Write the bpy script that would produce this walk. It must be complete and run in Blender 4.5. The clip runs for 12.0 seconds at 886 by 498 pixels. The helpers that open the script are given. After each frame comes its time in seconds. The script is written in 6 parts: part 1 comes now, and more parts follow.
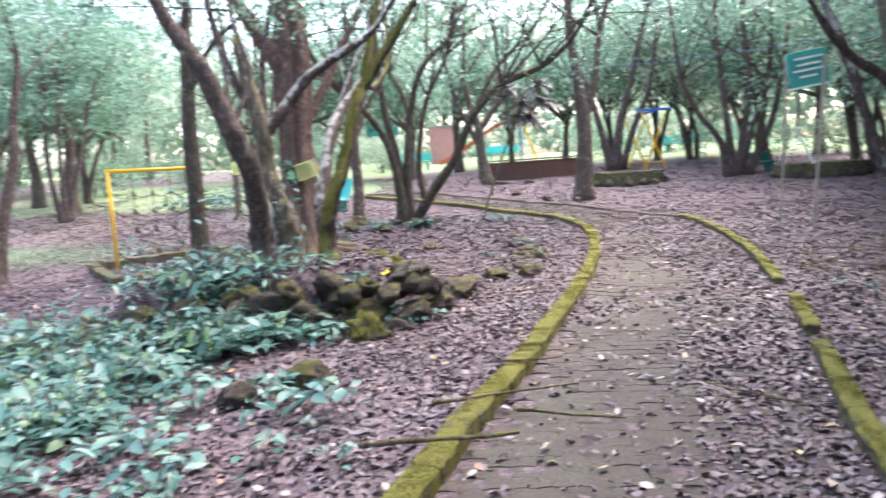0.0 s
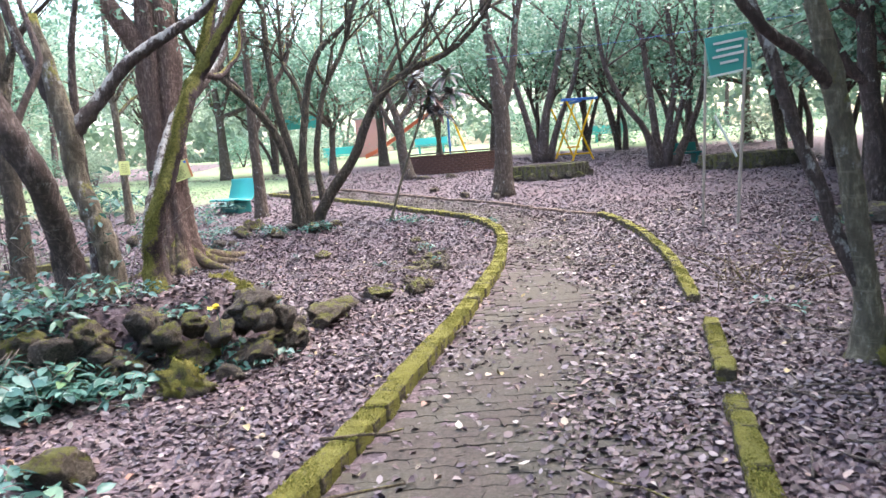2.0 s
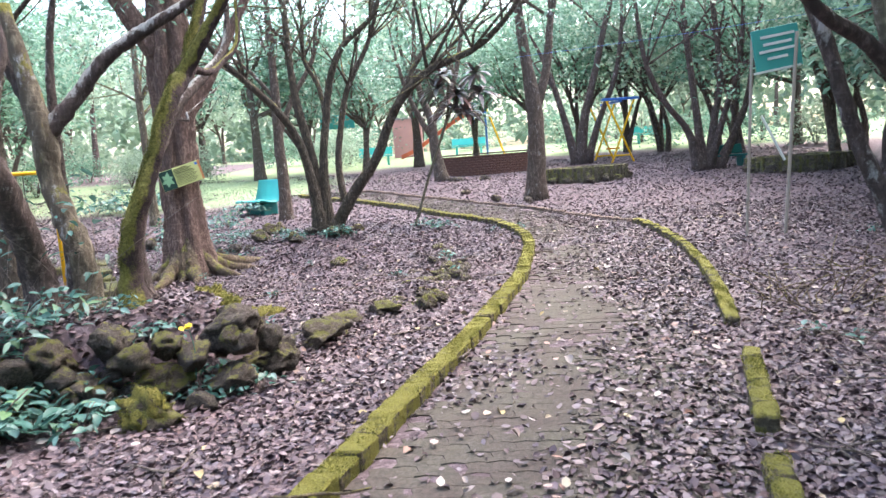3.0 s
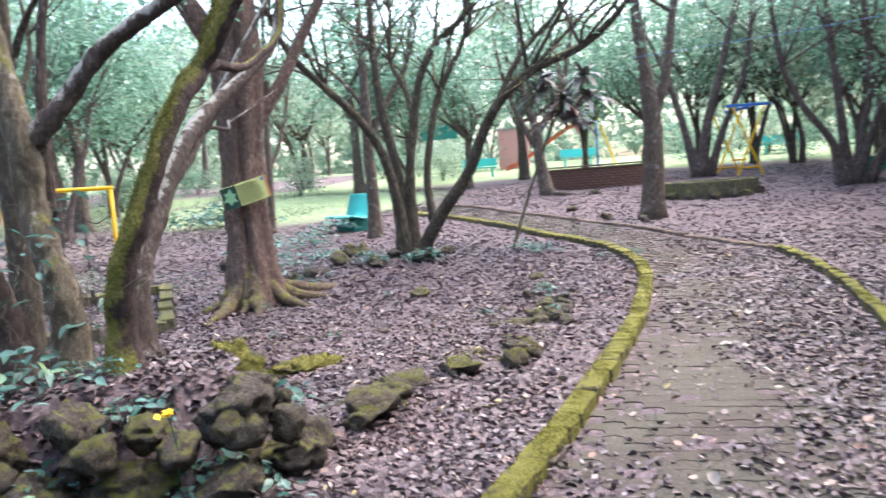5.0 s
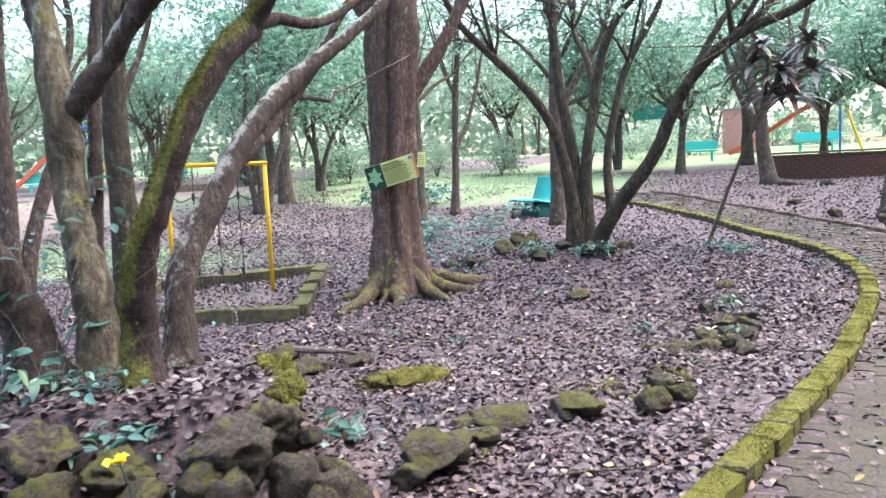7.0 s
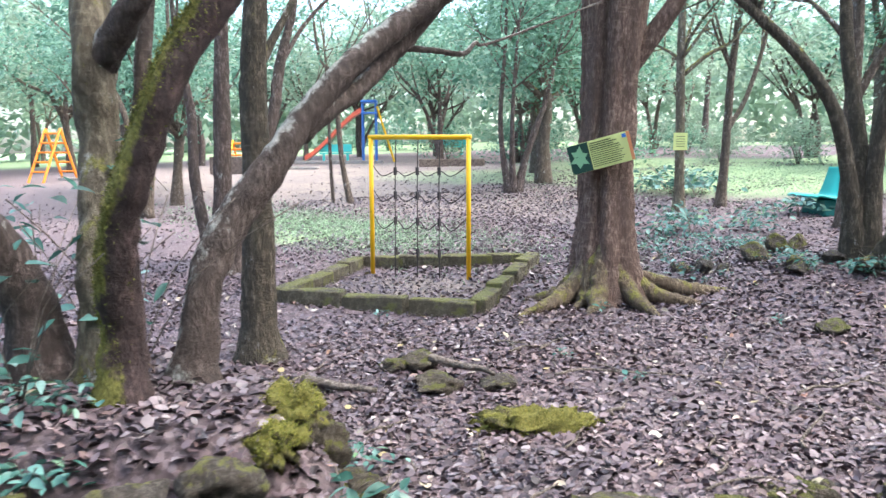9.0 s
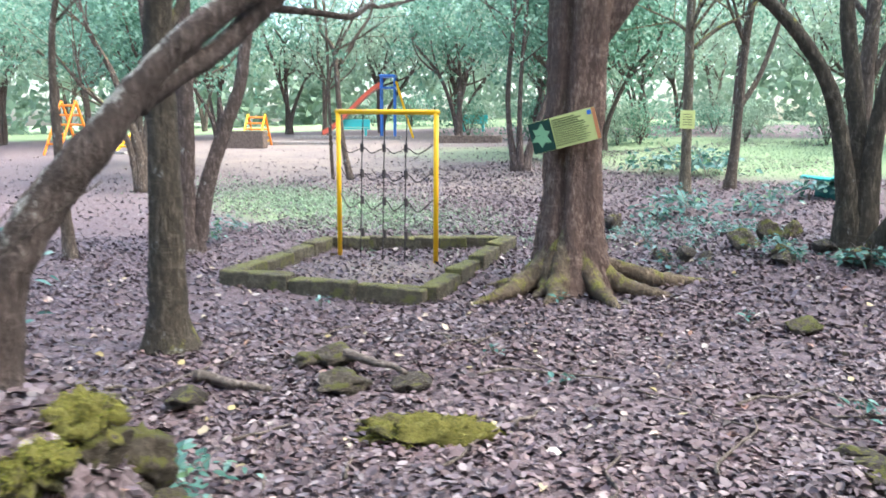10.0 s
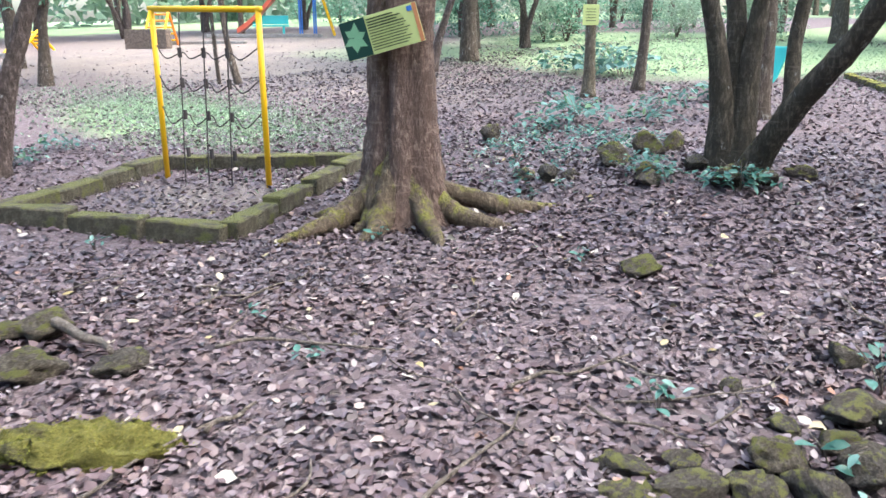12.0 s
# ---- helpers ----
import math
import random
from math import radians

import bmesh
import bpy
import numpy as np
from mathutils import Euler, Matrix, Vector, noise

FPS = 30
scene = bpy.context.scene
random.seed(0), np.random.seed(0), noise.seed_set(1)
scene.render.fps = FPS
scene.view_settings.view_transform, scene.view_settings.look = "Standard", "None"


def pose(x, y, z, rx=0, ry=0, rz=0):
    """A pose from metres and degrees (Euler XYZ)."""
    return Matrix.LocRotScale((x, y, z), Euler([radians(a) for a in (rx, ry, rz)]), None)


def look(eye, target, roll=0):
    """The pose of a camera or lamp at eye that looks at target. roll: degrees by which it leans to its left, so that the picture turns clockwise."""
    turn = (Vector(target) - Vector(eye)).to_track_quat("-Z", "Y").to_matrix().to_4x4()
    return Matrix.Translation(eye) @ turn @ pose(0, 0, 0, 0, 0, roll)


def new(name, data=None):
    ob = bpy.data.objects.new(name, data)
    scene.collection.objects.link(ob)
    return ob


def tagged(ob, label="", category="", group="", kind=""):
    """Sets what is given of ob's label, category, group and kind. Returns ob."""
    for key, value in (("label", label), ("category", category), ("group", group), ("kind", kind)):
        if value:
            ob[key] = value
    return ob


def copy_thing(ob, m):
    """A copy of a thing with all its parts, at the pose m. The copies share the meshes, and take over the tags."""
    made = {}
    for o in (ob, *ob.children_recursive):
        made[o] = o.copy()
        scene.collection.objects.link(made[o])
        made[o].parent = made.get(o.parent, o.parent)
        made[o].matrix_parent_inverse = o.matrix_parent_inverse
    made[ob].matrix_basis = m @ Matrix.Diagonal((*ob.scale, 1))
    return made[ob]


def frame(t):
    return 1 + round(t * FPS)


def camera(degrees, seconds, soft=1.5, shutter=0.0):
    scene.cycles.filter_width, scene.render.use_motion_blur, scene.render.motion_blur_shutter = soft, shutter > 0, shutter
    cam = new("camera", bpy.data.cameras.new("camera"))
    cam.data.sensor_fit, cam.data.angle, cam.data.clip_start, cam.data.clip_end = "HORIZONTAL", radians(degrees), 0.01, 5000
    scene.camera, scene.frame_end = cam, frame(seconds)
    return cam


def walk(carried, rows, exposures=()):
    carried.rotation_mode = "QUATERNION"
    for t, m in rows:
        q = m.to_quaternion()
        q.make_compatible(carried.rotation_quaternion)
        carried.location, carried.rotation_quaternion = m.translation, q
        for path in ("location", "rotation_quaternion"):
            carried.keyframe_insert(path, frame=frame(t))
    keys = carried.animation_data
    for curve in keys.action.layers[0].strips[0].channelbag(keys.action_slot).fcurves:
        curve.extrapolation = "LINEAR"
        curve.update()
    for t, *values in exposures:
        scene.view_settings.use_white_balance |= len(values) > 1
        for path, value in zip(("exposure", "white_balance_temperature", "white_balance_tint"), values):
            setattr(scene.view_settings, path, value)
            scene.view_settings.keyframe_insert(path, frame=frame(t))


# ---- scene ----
cam = camera(59.4, 12.0, shutter=0.4)
PATH = [
    (0, (0.949, 0.601, 1.427), (0.74, 2.578, 1.216), -3.8),
    (0.5, (1.061, 0.864, 1.457), (1.079, 2.85, 1.218), -4.2),
    (1, (1.298, 1.249, 1.453), (1.314, 3.234, 1.207), -4.5),
    (1.5, (1.435, 1.646, 1.459), (1.412, 3.63, 1.21), -4.6),
    (2, (1.557, 1.97, 1.483), (1.493, 3.954, 1.238), -4.6),
    (2.5, (1.709, 2.338, 1.472), (1.585, 4.32, 1.231), -4.5),
    (2.7, (1.766, 2.451, 1.482), (1.619, 4.431, 1.243), -4.4),
    (4.3, (1.869, 3.797, 1.482), (1.58, 5.764, 1.266), -4.6),
    (4.5, (1.847, 3.943, 1.492), (1.517, 5.904, 1.279), -4.5),
    (5, (1.8, 4.294, 1.522), (1.358, 6.236, 1.334), -4.3),
    (5.5, (1.874, 4.655, 1.518), (1.065, 6.476, 1.349), -3.7),
    (5.6, (1.898, 4.72, 1.518), (1.039, 6.518, 1.353), -3.0),
    (6, (1.989, 4.941, 1.528), (1.088, 6.718, 1.36), -3.1),
    (6.5, (2.053, 5.321, 1.526), (1.121, 7.08, 1.337), -2.9),
    (6.7, (2.093, 5.45, 1.519), (1.147, 7.201, 1.32), -2.8),
    (8.3, (2.015, 6.625, 1.478), (0.762, 8.166, 1.245), -1.5),
    (8.5, (2.021, 6.803, 1.468), (0.63, 8.221, 1.235), -1.2),
    (9, (2.015, 7.23, 1.469), (0.496, 8.509, 1.232), -0.3),
    (9.5, (2.028, 7.648, 1.477), (0.457, 8.861, 1.23), 0.3),
    (10, (2.114, 8.1, 1.473), (0.546, 9.307, 1.176), 0.3),
    (10.5, (2.108, 8.519, 1.466), (0.574, 9.73, 1.038), -0.1),
    (11, (2.121, 8.909, 1.497), (0.629, 10.145, 1.002), -0.0),
    (11.5, (2.125, 9.297, 1.518), (0.659, 10.551, 0.99), -0.1),
    (12, (2.02, 9.578, 1.517), (0.57, 10.842, 0.97), -0.1),
]
walk(cam, [(t, look(eye, target, roll)) for t, eye, target, roll in PATH], exposures=[(0, 2.78, 6600, 15), (2, 2.78, 6600, 14), (4.5, 2.73, 6500, 12), (6, 2.6, 6400, 10), (8.5, 2.68, 6300, 5), (10, 2.58, 6250, 3), (12, 2.63, 6250, 3)])
SKY, SUN = 0.15, 0.9

# ---- world, sun, exposure ----
world = bpy.data.worlds.new("overcast_sky")
scene.world = world
world.use_nodes = True
wn = world.node_tree.nodes
sky = wn.new("ShaderNodeTexSky")
sky.sky_type = 'NISHITA'
sky.sun_disc = False
sky.sun_elevation = radians(58)
sky.sun_rotation = radians(48)
sky.air_density, sky.dust_density, sky.ozone_density = 1.0, 4.0, 1.0
world.node_tree.links.new(sky.outputs[0], wn["Background"].inputs[0])
wn["Background"].inputs[1].default_value = SKY
sun_data = bpy.data.lights.new("sun", 'SUN')
sun_data.energy, sun_data.angle, sun_data.color = SUN, radians(70), (1.0, 0.98, 0.95)
sun = new("sun", sun_data)
sun.matrix_world = look((9, 16, 40), (0, 8, 0))


# ---- materials ----
def material(name, rough=0.8, metal=0.0):
    m = bpy.data.materials.new(name)
    m.use_nodes = True
    b = m.node_tree.nodes["Principled BSDF"]
    b.inputs["Roughness"].default_value = rough
    b.inputs["Metallic"].default_value = metal
    b.inputs["Specular IOR Level"].default_value = 0.3
    return m, m.node_tree.nodes, m.node_tree.links, b


def coords(n, l, scale):
    tc = n.new("ShaderNodeTexCoord")
    mp = n.new("ShaderNodeMapping")
    mp.inputs["Scale"].default_value = scale if isinstance(scale, tuple) else (scale,) * 3
    l.new(tc.outputs["Object"], mp.inputs[0])
    return mp.outputs[0]


def noise_tex(n, l, scale, detail=4.0, rough=0.55, vec=None):
    t = n.new("ShaderNodeTexNoise")
    t.inputs["Scale"].default_value = scale
    t.inputs["Detail"].default_value = detail
    t.inputs["Roughness"].default_value = rough
    if vec is not None:
        l.new(vec, t.inputs["Vector"])
    return t.outputs[0]


def ramp(n, l, fac, *stops):
    r = n.new("ShaderNodeValToRGB")
    e = r.color_ramp.elements
    while len(e) < len(stops):
        e.new(0.5)
    for k, (p, c) in zip(e, stops):
        k.position, k.color = p, (*c, 1) if len(c) == 3 else c
    l.new(fac, r.inputs[0])
    return r.outputs[0]


def blend(n, l, fac, a, b, mode='MIX'):
    x = n.new("ShaderNodeMix")
    x.data_type, x.blend_type = 'RGBA', mode
    for sock, v in ((0, fac), (6, a), (7, b)):
        if isinstance(v, (int, float)):
            x.inputs[sock].default_value = v
        elif isinstance(v, tuple):
            x.inputs[sock].default_value = (*v, 1)
        else:
            l.new(v, x.inputs[sock])
    return x.outputs[2]


def bump(n, l, bsdf, height, strength, dist=0.02):
    b = n.new("ShaderNodeBump")
    b.inputs["Strength"].default_value = strength
    b.inputs["Distance"].default_value = dist
    l.new(height, b.inputs["Height"])
    l.new(b.outputs[0], bsdf.inputs["Normal"])


def mul(n, l, a, b, op='MULTIPLY'):
    m = n.new("ShaderNodeMath")
    m.operation = op
    for i, v in enumerate((a, b)):
        if isinstance(v, (int, float)):
            m.inputs[i].default_value = v
        else:
            l.new(v, m.inputs[i])
    return m.outputs[0]


def upward(n, l):
    g = n.new("ShaderNodeNewGeometry")
    s = n.new("ShaderNodeSeparateXYZ")
    l.new(g.outputs["Normal"], s.inputs[0])
    return s.outputs["Z"]


BW = lambda a, b: ((a, (0, 0, 0)), (b, (1, 1, 1)))


def facing(n, l, way):
    """How far a surface faces the given side."""
    g = n.new("ShaderNodeNewGeometry")
    d = n.new("ShaderNodeVectorMath")
    d.operation = 'DOT_PRODUCT'
    l.new(g.outputs["Normal"], d.inputs[0])
    d.inputs[1].default_value = way
    return d.outputs["Value"]


def bark(name, dark, light, moss=0.0, lichen=0.0, grain=1.0, lean=0.22, side=(0, 0, 1), lit_up=0.0):
    """Fissured bark with blotches, lichen, moss that favours one side, and skylight painted pale on that side."""
    m, n, l, b = material(name, 0.85)
    v = coords(n, l, (grain, grain, grain * 0.3))
    fine = noise_tex(n, l, 30, 8, 0.75, v)
    mid = noise_tex(n, l, 11, 6, 0.7, coords(n, l, (1, 1, 0.7)))
    big = noise_tex(n, l, 2.6, 4, 0.6, coords(n, l, 1.0))
    rings = noise_tex(n, l, 16, 4, 0.6, coords(n, l, (0.35, 0.35, 2.2)))
    col = ramp(n, l, fine, (0.34, tuple(0.55 * c for c in dark)), (0.5, dark), (0.68, light))
    col = blend(n, l, ramp(n, l, mid, *BW(0.5, 0.66)), col, tuple(0.6 * c for c in dark))
    col = blend(n, l, mul(n, l, ramp(n, l, rings, *BW(0.58, 0.7)), 0.4), col, light)
    col = blend(n, l, ramp(n, l, big, *BW(0.4, 0.75)), col, tuple(0.75 * c for c in dark))
    if lichen:
        li = noise_tex(n, l, 8, 7, 0.75, coords(n, l, (1, 1, 0.6)))
        # more pale lichen colour on the given side imitates skylight on the limb
        if lit_up:
            li = mul(n, l, li, mul(n, l, facing(n, l, side), lit_up), 'ADD')
        li = ramp(n, l, li, *BW(0.62 - lichen * 0.12, 0.70 - lichen * 0.1))
        col = blend(n, l, mul(n, l, li, 0.85), col, ramp(n, l, fine, (0.35, (0.3, 0.29, 0.27)), (0.65, (0.6, 0.59, 0.56))))
    if moss:
        mo = mul(n, l, noise_tex(n, l, 6, 8, 0.75, coords(n, l, (1, 1, 0.6))), mul(n, l, facing(n, l, side), lean), 'ADD')
        mo = ramp(n, l, mo, *BW(0.68 - moss * 0.25, 0.78 - moss * 0.25))
        green = ramp(n, l, noise_tex(n, l, 60, 3, 0.6, coords(n, l, 1)), (0.3, (0.10, 0.095, 0.02)), (0.7, (0.29, 0.265, 0.065)))
        col = blend(n, l, mo, col, green)
    l.new(col, b.inputs["Base Color"])
    bump(n, l, b, mul(n, l, fine, mul(n, l, mid, 1.2), 'ADD'), 1.0, 0.05)
    return m


def leafy(name, colours, rough=0.45, trans=0.0, tint=0.0):
    """Leaves that vary one by one, slightly glossy."""
    m, n, l, b = material(name, rough)
    g = n.new("ShaderNodeNewGeometry")
    step = 1.0 / max(1, len(colours) - 1)
    c = ramp(n, l, g.outputs["Random Per Island"], *[(i * step, k) for i, k in enumerate(colours)])
    fine = noise_tex(n, l, 40, 3, 0.5, coords(n, l, 1))
    c = blend(n, l, mul(n, l, fine, 0.45), c, (0.02, 0.02, 0.02), 'MULTIPLY')
    if tint:
        # drifts of redder, greyer and damper leaves
        broad = ramp(n, l, noise_tex(n, l, 0.9, 4, 0.6, coords(n, l, 1)), (0.32, (0.72, 0.78, 0.86)), (0.45, (1.0, 1.0, 1.0)), (0.58, (1.12, 1.0, 0.97)), (0.68, (1.0, 0.88, 0.84)))
        c = blend(n, l, tint, c, broad, 'MULTIPLY')
    l.new(c, b.inputs["Base Color"])
    if trans:
        t = n.new("ShaderNodeBsdfTranslucent")
        l.new(c, t.inputs[0])
        x = n.new("ShaderNodeMixShader")
        x.inputs[0].default_value = trans
        l.new(b.outputs[0], x.inputs[1])
        l.new(t.outputs[0], x.inputs[2])
        l.new(x.outputs[0], n["Material Output"].inputs[0])
    return m


def mossy_stone(name, stone_dark, stone_light, moss, cover):
    m, n, l, b = material(name, 0.92)
    oi = n.new("ShaderNodeObjectInfo")
    v = coords(n, l, 1.0)
    fine = noise_tex(n, l, 16, 10, 0.82, v)
    big = noise_tex(n, l, 4.5, 4, 0.6, v)
    pits = noise_tex(n, l, 34, 4, 0.6, v)
    col = ramp(n, l, fine, (0.36, tuple(0.5 * c for c in stone_dark)), (0.48, stone_dark), (0.64, stone_light))
    col = blend(n, l, mul(n, l, ramp(n, l, pits, *BW(0.56, 0.64)), 0.6), col, tuple(0.35 * c for c in stone_dark))
    col = blend(n, l, mul(n, l, oi.outputs["Random"], 0.45), col, stone_dark)
    up = mul(n, l, upward(n, l), 0.42)
    patch = mul(n, l, mul(n, l, big, -0.5, 'ADD'), 2.2)
    fac = mul(n, l, mul(n, l, up, patch, 'ADD'), mul(n, l, oi.outputs["Random"], 0.25), 'ADD')
    fac = mul(n, l, fac, mul(n, l, mul(n, l, fine, -0.5, 'ADD'), 0.8), 'ADD')
    fac = ramp(n, l, fac, *BW(max(0.0, 0.75 - cover), 1.0 - cover))
    tuft = noise_tex(n, l, 90, 3, 0.7, v)
    green = ramp(n, l, tuft, (0.3, tuple(0.45 * c for c in moss)), (0.72, moss))
    col = blend(n, l, fac, col, green)
    l.new(col, b.inputs["Base Color"])
    bump(n, l, b, mul(n, l, fine, mul(n, l, tuft, 0.6), 'ADD'), 1.0, 0.04)
    return m


def trodden(name, dark, light, dirt):
    """Worn concrete under patches of trodden dirt that run on from slab to slab."""
    m, n, l, b = material(name, 0.9)
    g = n.new("ShaderNodeNewGeometry")
    fine = noise_tex(n, l, 45, 8, 0.75, g.outputs["Position"])
    broad = noise_tex(n, l, 1.5, 6, 0.62, g.outputs["Position"])
    crumbs = noise_tex(n, l, 14, 6, 0.7, g.outputs["Position"])
    col = ramp(n, l, fine, (0.35, tuple(0.7 * c for c in dark)), (0.5, dark), (0.66, light))
    col = blend(n, l, mul(n, l, ramp(n, l, crumbs, *BW(0.45, 0.7)), 0.5), col, (0.1, 0.1, 0.06))
    soiled = ramp(n, l, fine, (0.35, tuple(0.6 * c for c in dirt)), (0.65, tuple(1.5 * c for c in dirt)))
    fac = ramp(n, l, mul(n, l, broad, mul(n, l, crumbs, 0.35), 'ADD'), *BW(0.58, 0.78))
    col = blend(n, l, fac, col, soiled)
    l.new(col, b.inputs["Base Color"])
    bump(n, l, b, mul(n, l, fine, crumbs, 'ADD'), 0.7, 0.012)
    return m


def paint(name, colour, rough=0.5, rust=0.25):
    m, n, l, b = material(name, rough)
    v = coords(n, l, 1.0)
    chips = ramp(n, l, noise_tex(n, l, 9, 8, 0.75, v), *BW(0.68 - rust * 0.2, 0.74 - rust * 0.2))
    dirt = noise_tex(n, l, 3, 4, 0.6, v)
    col = blend(n, l, mul(n, l, dirt, 0.4), colour, tuple(0.5 * c for c in colour))
    col = blend(n, l, mul(n, l, chips, 0.8), col, (0.12, 0.07, 0.04))
    l.new(col, b.inputs["Base Color"])
    bump(n, l, b, chips, 0.25, 0.004)
    return m


# soil under the leaf fall, with a mask for the lawn
soil, sn, sl, sb = material("leaf_strewn_soil", 0.95)
sv = coords(sn, sl, 1.0)
s_big = noise_tex(sn, sl, 0.7, 5, 0.6, sv)
s_fine = noise_tex(sn, sl, 30, 8, 0.75, sv)
s_col = ramp(sn, sl, s_fine, (0.28, (0.08, 0.062, 0.066)), (0.55, (0.14, 0.11, 0.117)), (0.8, (0.25, 0.2, 0.21)))
s_col = blend(sn, sl, ramp(sn, sl, s_big, *BW(0.42, 0.8)), s_col, (0.15, 0.105, 0.1))
# older leaves trodden into the soil
s_vor = sn.new("ShaderNodeTexVoronoi")
s_vor.inputs["Scale"].default_value = 42
s_warp = blend(sn, sl, 0.06, sv, noise_tex(sn, sl, 9, 3, 0.6, sv))
sl.new(s_warp, s_vor.inputs["Vector"])
s_pick = sn.new("ShaderNodeSeparateColor")
sl.new(s_vor.outputs["Color"], s_pick.inputs[0])
s_old = ramp(sn, sl, s_pick.outputs[0], (0.0, (0.06, 0.043, 0.048)), (0.4, (0.1, 0.071, 0.08)), (0.7, (0.135, 0.098, 0.113)), (1.0, (0.22, 0.17, 0.19)))
s_col = blend(sn, sl, 0.65, s_col, s_old)
at = sn.new("ShaderNodeAttribute")
at.attribute_name = "lawn"
g_col = ramp(sn, sl, noise_tex(sn, sl, 18, 6, 0.7, sv), (0.3, (0.145, 0.2, 0.1)), (0.7, (0.26, 0.33, 0.185)))
g_fac = ramp(sn, sl, mul(sn, sl, at.outputs["Fac"], mul(sn, sl, s_big, 0.5), 'ADD'), *BW(0.55, 0.85))
s_col = blend(sn, sl, g_fac, s_col, g_col)
bare = sn.new("ShaderNodeAttribute")
bare.attribute_name = "bare"
s_col = blend(sn, sl, mul(sn, sl, bare.outputs["Fac"], mul(sn, sl, s_big, 1.1)), s_col, ramp(sn, sl, s_fine, (0.3, (0.15, 0.12, 0.098)), (0.5, (0.25, 0.207, 0.172)), (0.68, (0.36, 0.31, 0.26))))
sl.new(s_col, sb.inputs["Base Color"])
bump(sn, sl, sb, s_fine, 0.8, 0.03)

M_LITTER = leafy("fallen_leaves", [(0.049, 0.032, 0.037), (0.079, 0.056, 0.066), (0.11, 0.078, 0.095), (0.146, 0.11, 0.135), (0.089, 0.057, 0.064), (0.183, 0.148, 0.174), (0.118, 0.075, 0.077), (0.251, 0.215, 0.239)], 0.45, tint=0.55)
M_LITTER_NEAR = leafy("fallen_leaves_near", [(0.034, 0.024, 0.028), (0.064, 0.044, 0.051), (0.11, 0.078, 0.091), (0.168, 0.128, 0.148), (0.078, 0.048, 0.052), (0.225, 0.184, 0.203), (0.115, 0.071, 0.071), (0.315, 0.27, 0.28)], 0.5, tint=0.6)
M_LITTER_RARE = leafy("pale_fallen_leaves", [(0.4, 0.34, 0.31), (0.36, 0.28, 0.11), (0.46, 0.41, 0.38), (0.30, 0.14, 0.09), (0.46, 0.4, 0.37), (0.4, 0.34, 0.31)], 0.5)
M_LEAF = leafy("canopy_leaves", [(0.094, 0.202, 0.135), (0.176, 0.332, 0.235), (0.265, 0.455, 0.337), (0.133, 0.26, 0.179), (0.364, 0.572, 0.439)], 0.26, 0.5)
# canopy leaves lightened so that far trees carry bright haze in their colour
M_LEAF_PALE = leafy("haze_paled_canopy_leaves", [(0.248, 0.356, 0.259), (0.356, 0.475, 0.356), (0.454, 0.572, 0.432), (0.281, 0.4, 0.292)], 0.35, 0.5)
M_WEED = leafy("undergrowth_leaves", [(0.05, 0.135, 0.107), (0.108, 0.239, 0.2), (0.189, 0.352, 0.311), (0.067, 0.172, 0.138), (0.288, 0.442, 0.406), (0.153, 0.271, 0.118)], 0.22, 0.3)
M_GRASS = leafy("grass_blades", [(0.26, 0.38, 0.24), (0.36, 0.5, 0.34), (0.46, 0.6, 0.42)], 0.5, 0.3)
M_TUFT = leafy("moss_tufts", [(0.16, 0.158, 0.03), (0.225, 0.215, 0.04), (0.3, 0.285, 0.06)], 0.9)
M_CUSHION_TUFT = leafy("cushion_moss_tufts", [(0.16, 0.17, 0.03), (0.26, 0.265, 0.045), (0.36, 0.35, 0.075)], 0.9)
M_TRUNK_TUFT = leafy("trunk_moss_tufts", [(0.07, 0.075, 0.018), (0.13, 0.135, 0.028), (0.2, 0.2, 0.045), (0.27, 0.26, 0.07)], 0.9)
M_FLOWER = paint("yellow_petals", (0.75, 0.55, 0.02), 0.5, 0.0)
M_CORDYLINE = leafy("dark_strap_leaves", [(0.08, 0.08, 0.09), (0.16, 0.15, 0.165), (0.12, 0.18, 0.13), (0.24, 0.11, 0.1), (0.2, 0.21, 0.2)], 0.3)
M_BARK = bark("grey_brown_bark", (0.112, 0.084, 0.067), (0.325, 0.258, 0.207), 0.1, 0.25)
M_BARK_DARK = bark("dark_bark", (0.098, 0.07, 0.062), (0.312, 0.24, 0.215), 0.0, 0.1)
M_BARK_CLUMP = bark("olive_brown_bark", (0.075, 0.06, 0.045), (0.24, 0.198, 0.15), 0.12, 0.05)
M_BARK_MOSS = bark("moss_covered_bark", (0.065, 0.042, 0.042), (0.19, 0.125, 0.12), 0.36, 0.0, 1.0, 0.34, (-0.35, -0.75, 0.5))
# lichen blotches, plus a painted white-lit upper side
M_BARK_LICHEN_LIT = bark("lichen_and_skylit_bark", (0.085, 0.062, 0.055), (0.24, 0.19, 0.17), 0.0, 0.2, 1.0, 0.2, (-0.45, -0.3, 0.85), 0.2)
M_BARK_BIG = bark("reddish_brown_bark", (0.155, 0.098, 0.08), (0.43, 0.31, 0.26), 0.0, 0.0, 1.2)
M_BARK_FLAKY = bark("flaky_peeling_bark", (0.14, 0.112, 0.08), (0.38, 0.325, 0.24), 0.26, 0.3, 0.7)
M_BARK_OLIVE = bark("pale_olive_bark", (0.17, 0.15, 0.105), (0.42, 0.375, 0.28), 0.3, 0.2)
M_ROOT = bark("mossy_root_bark", (0.15, 0.11, 0.075), (0.34, 0.27, 0.19), 0.15, 0.05)
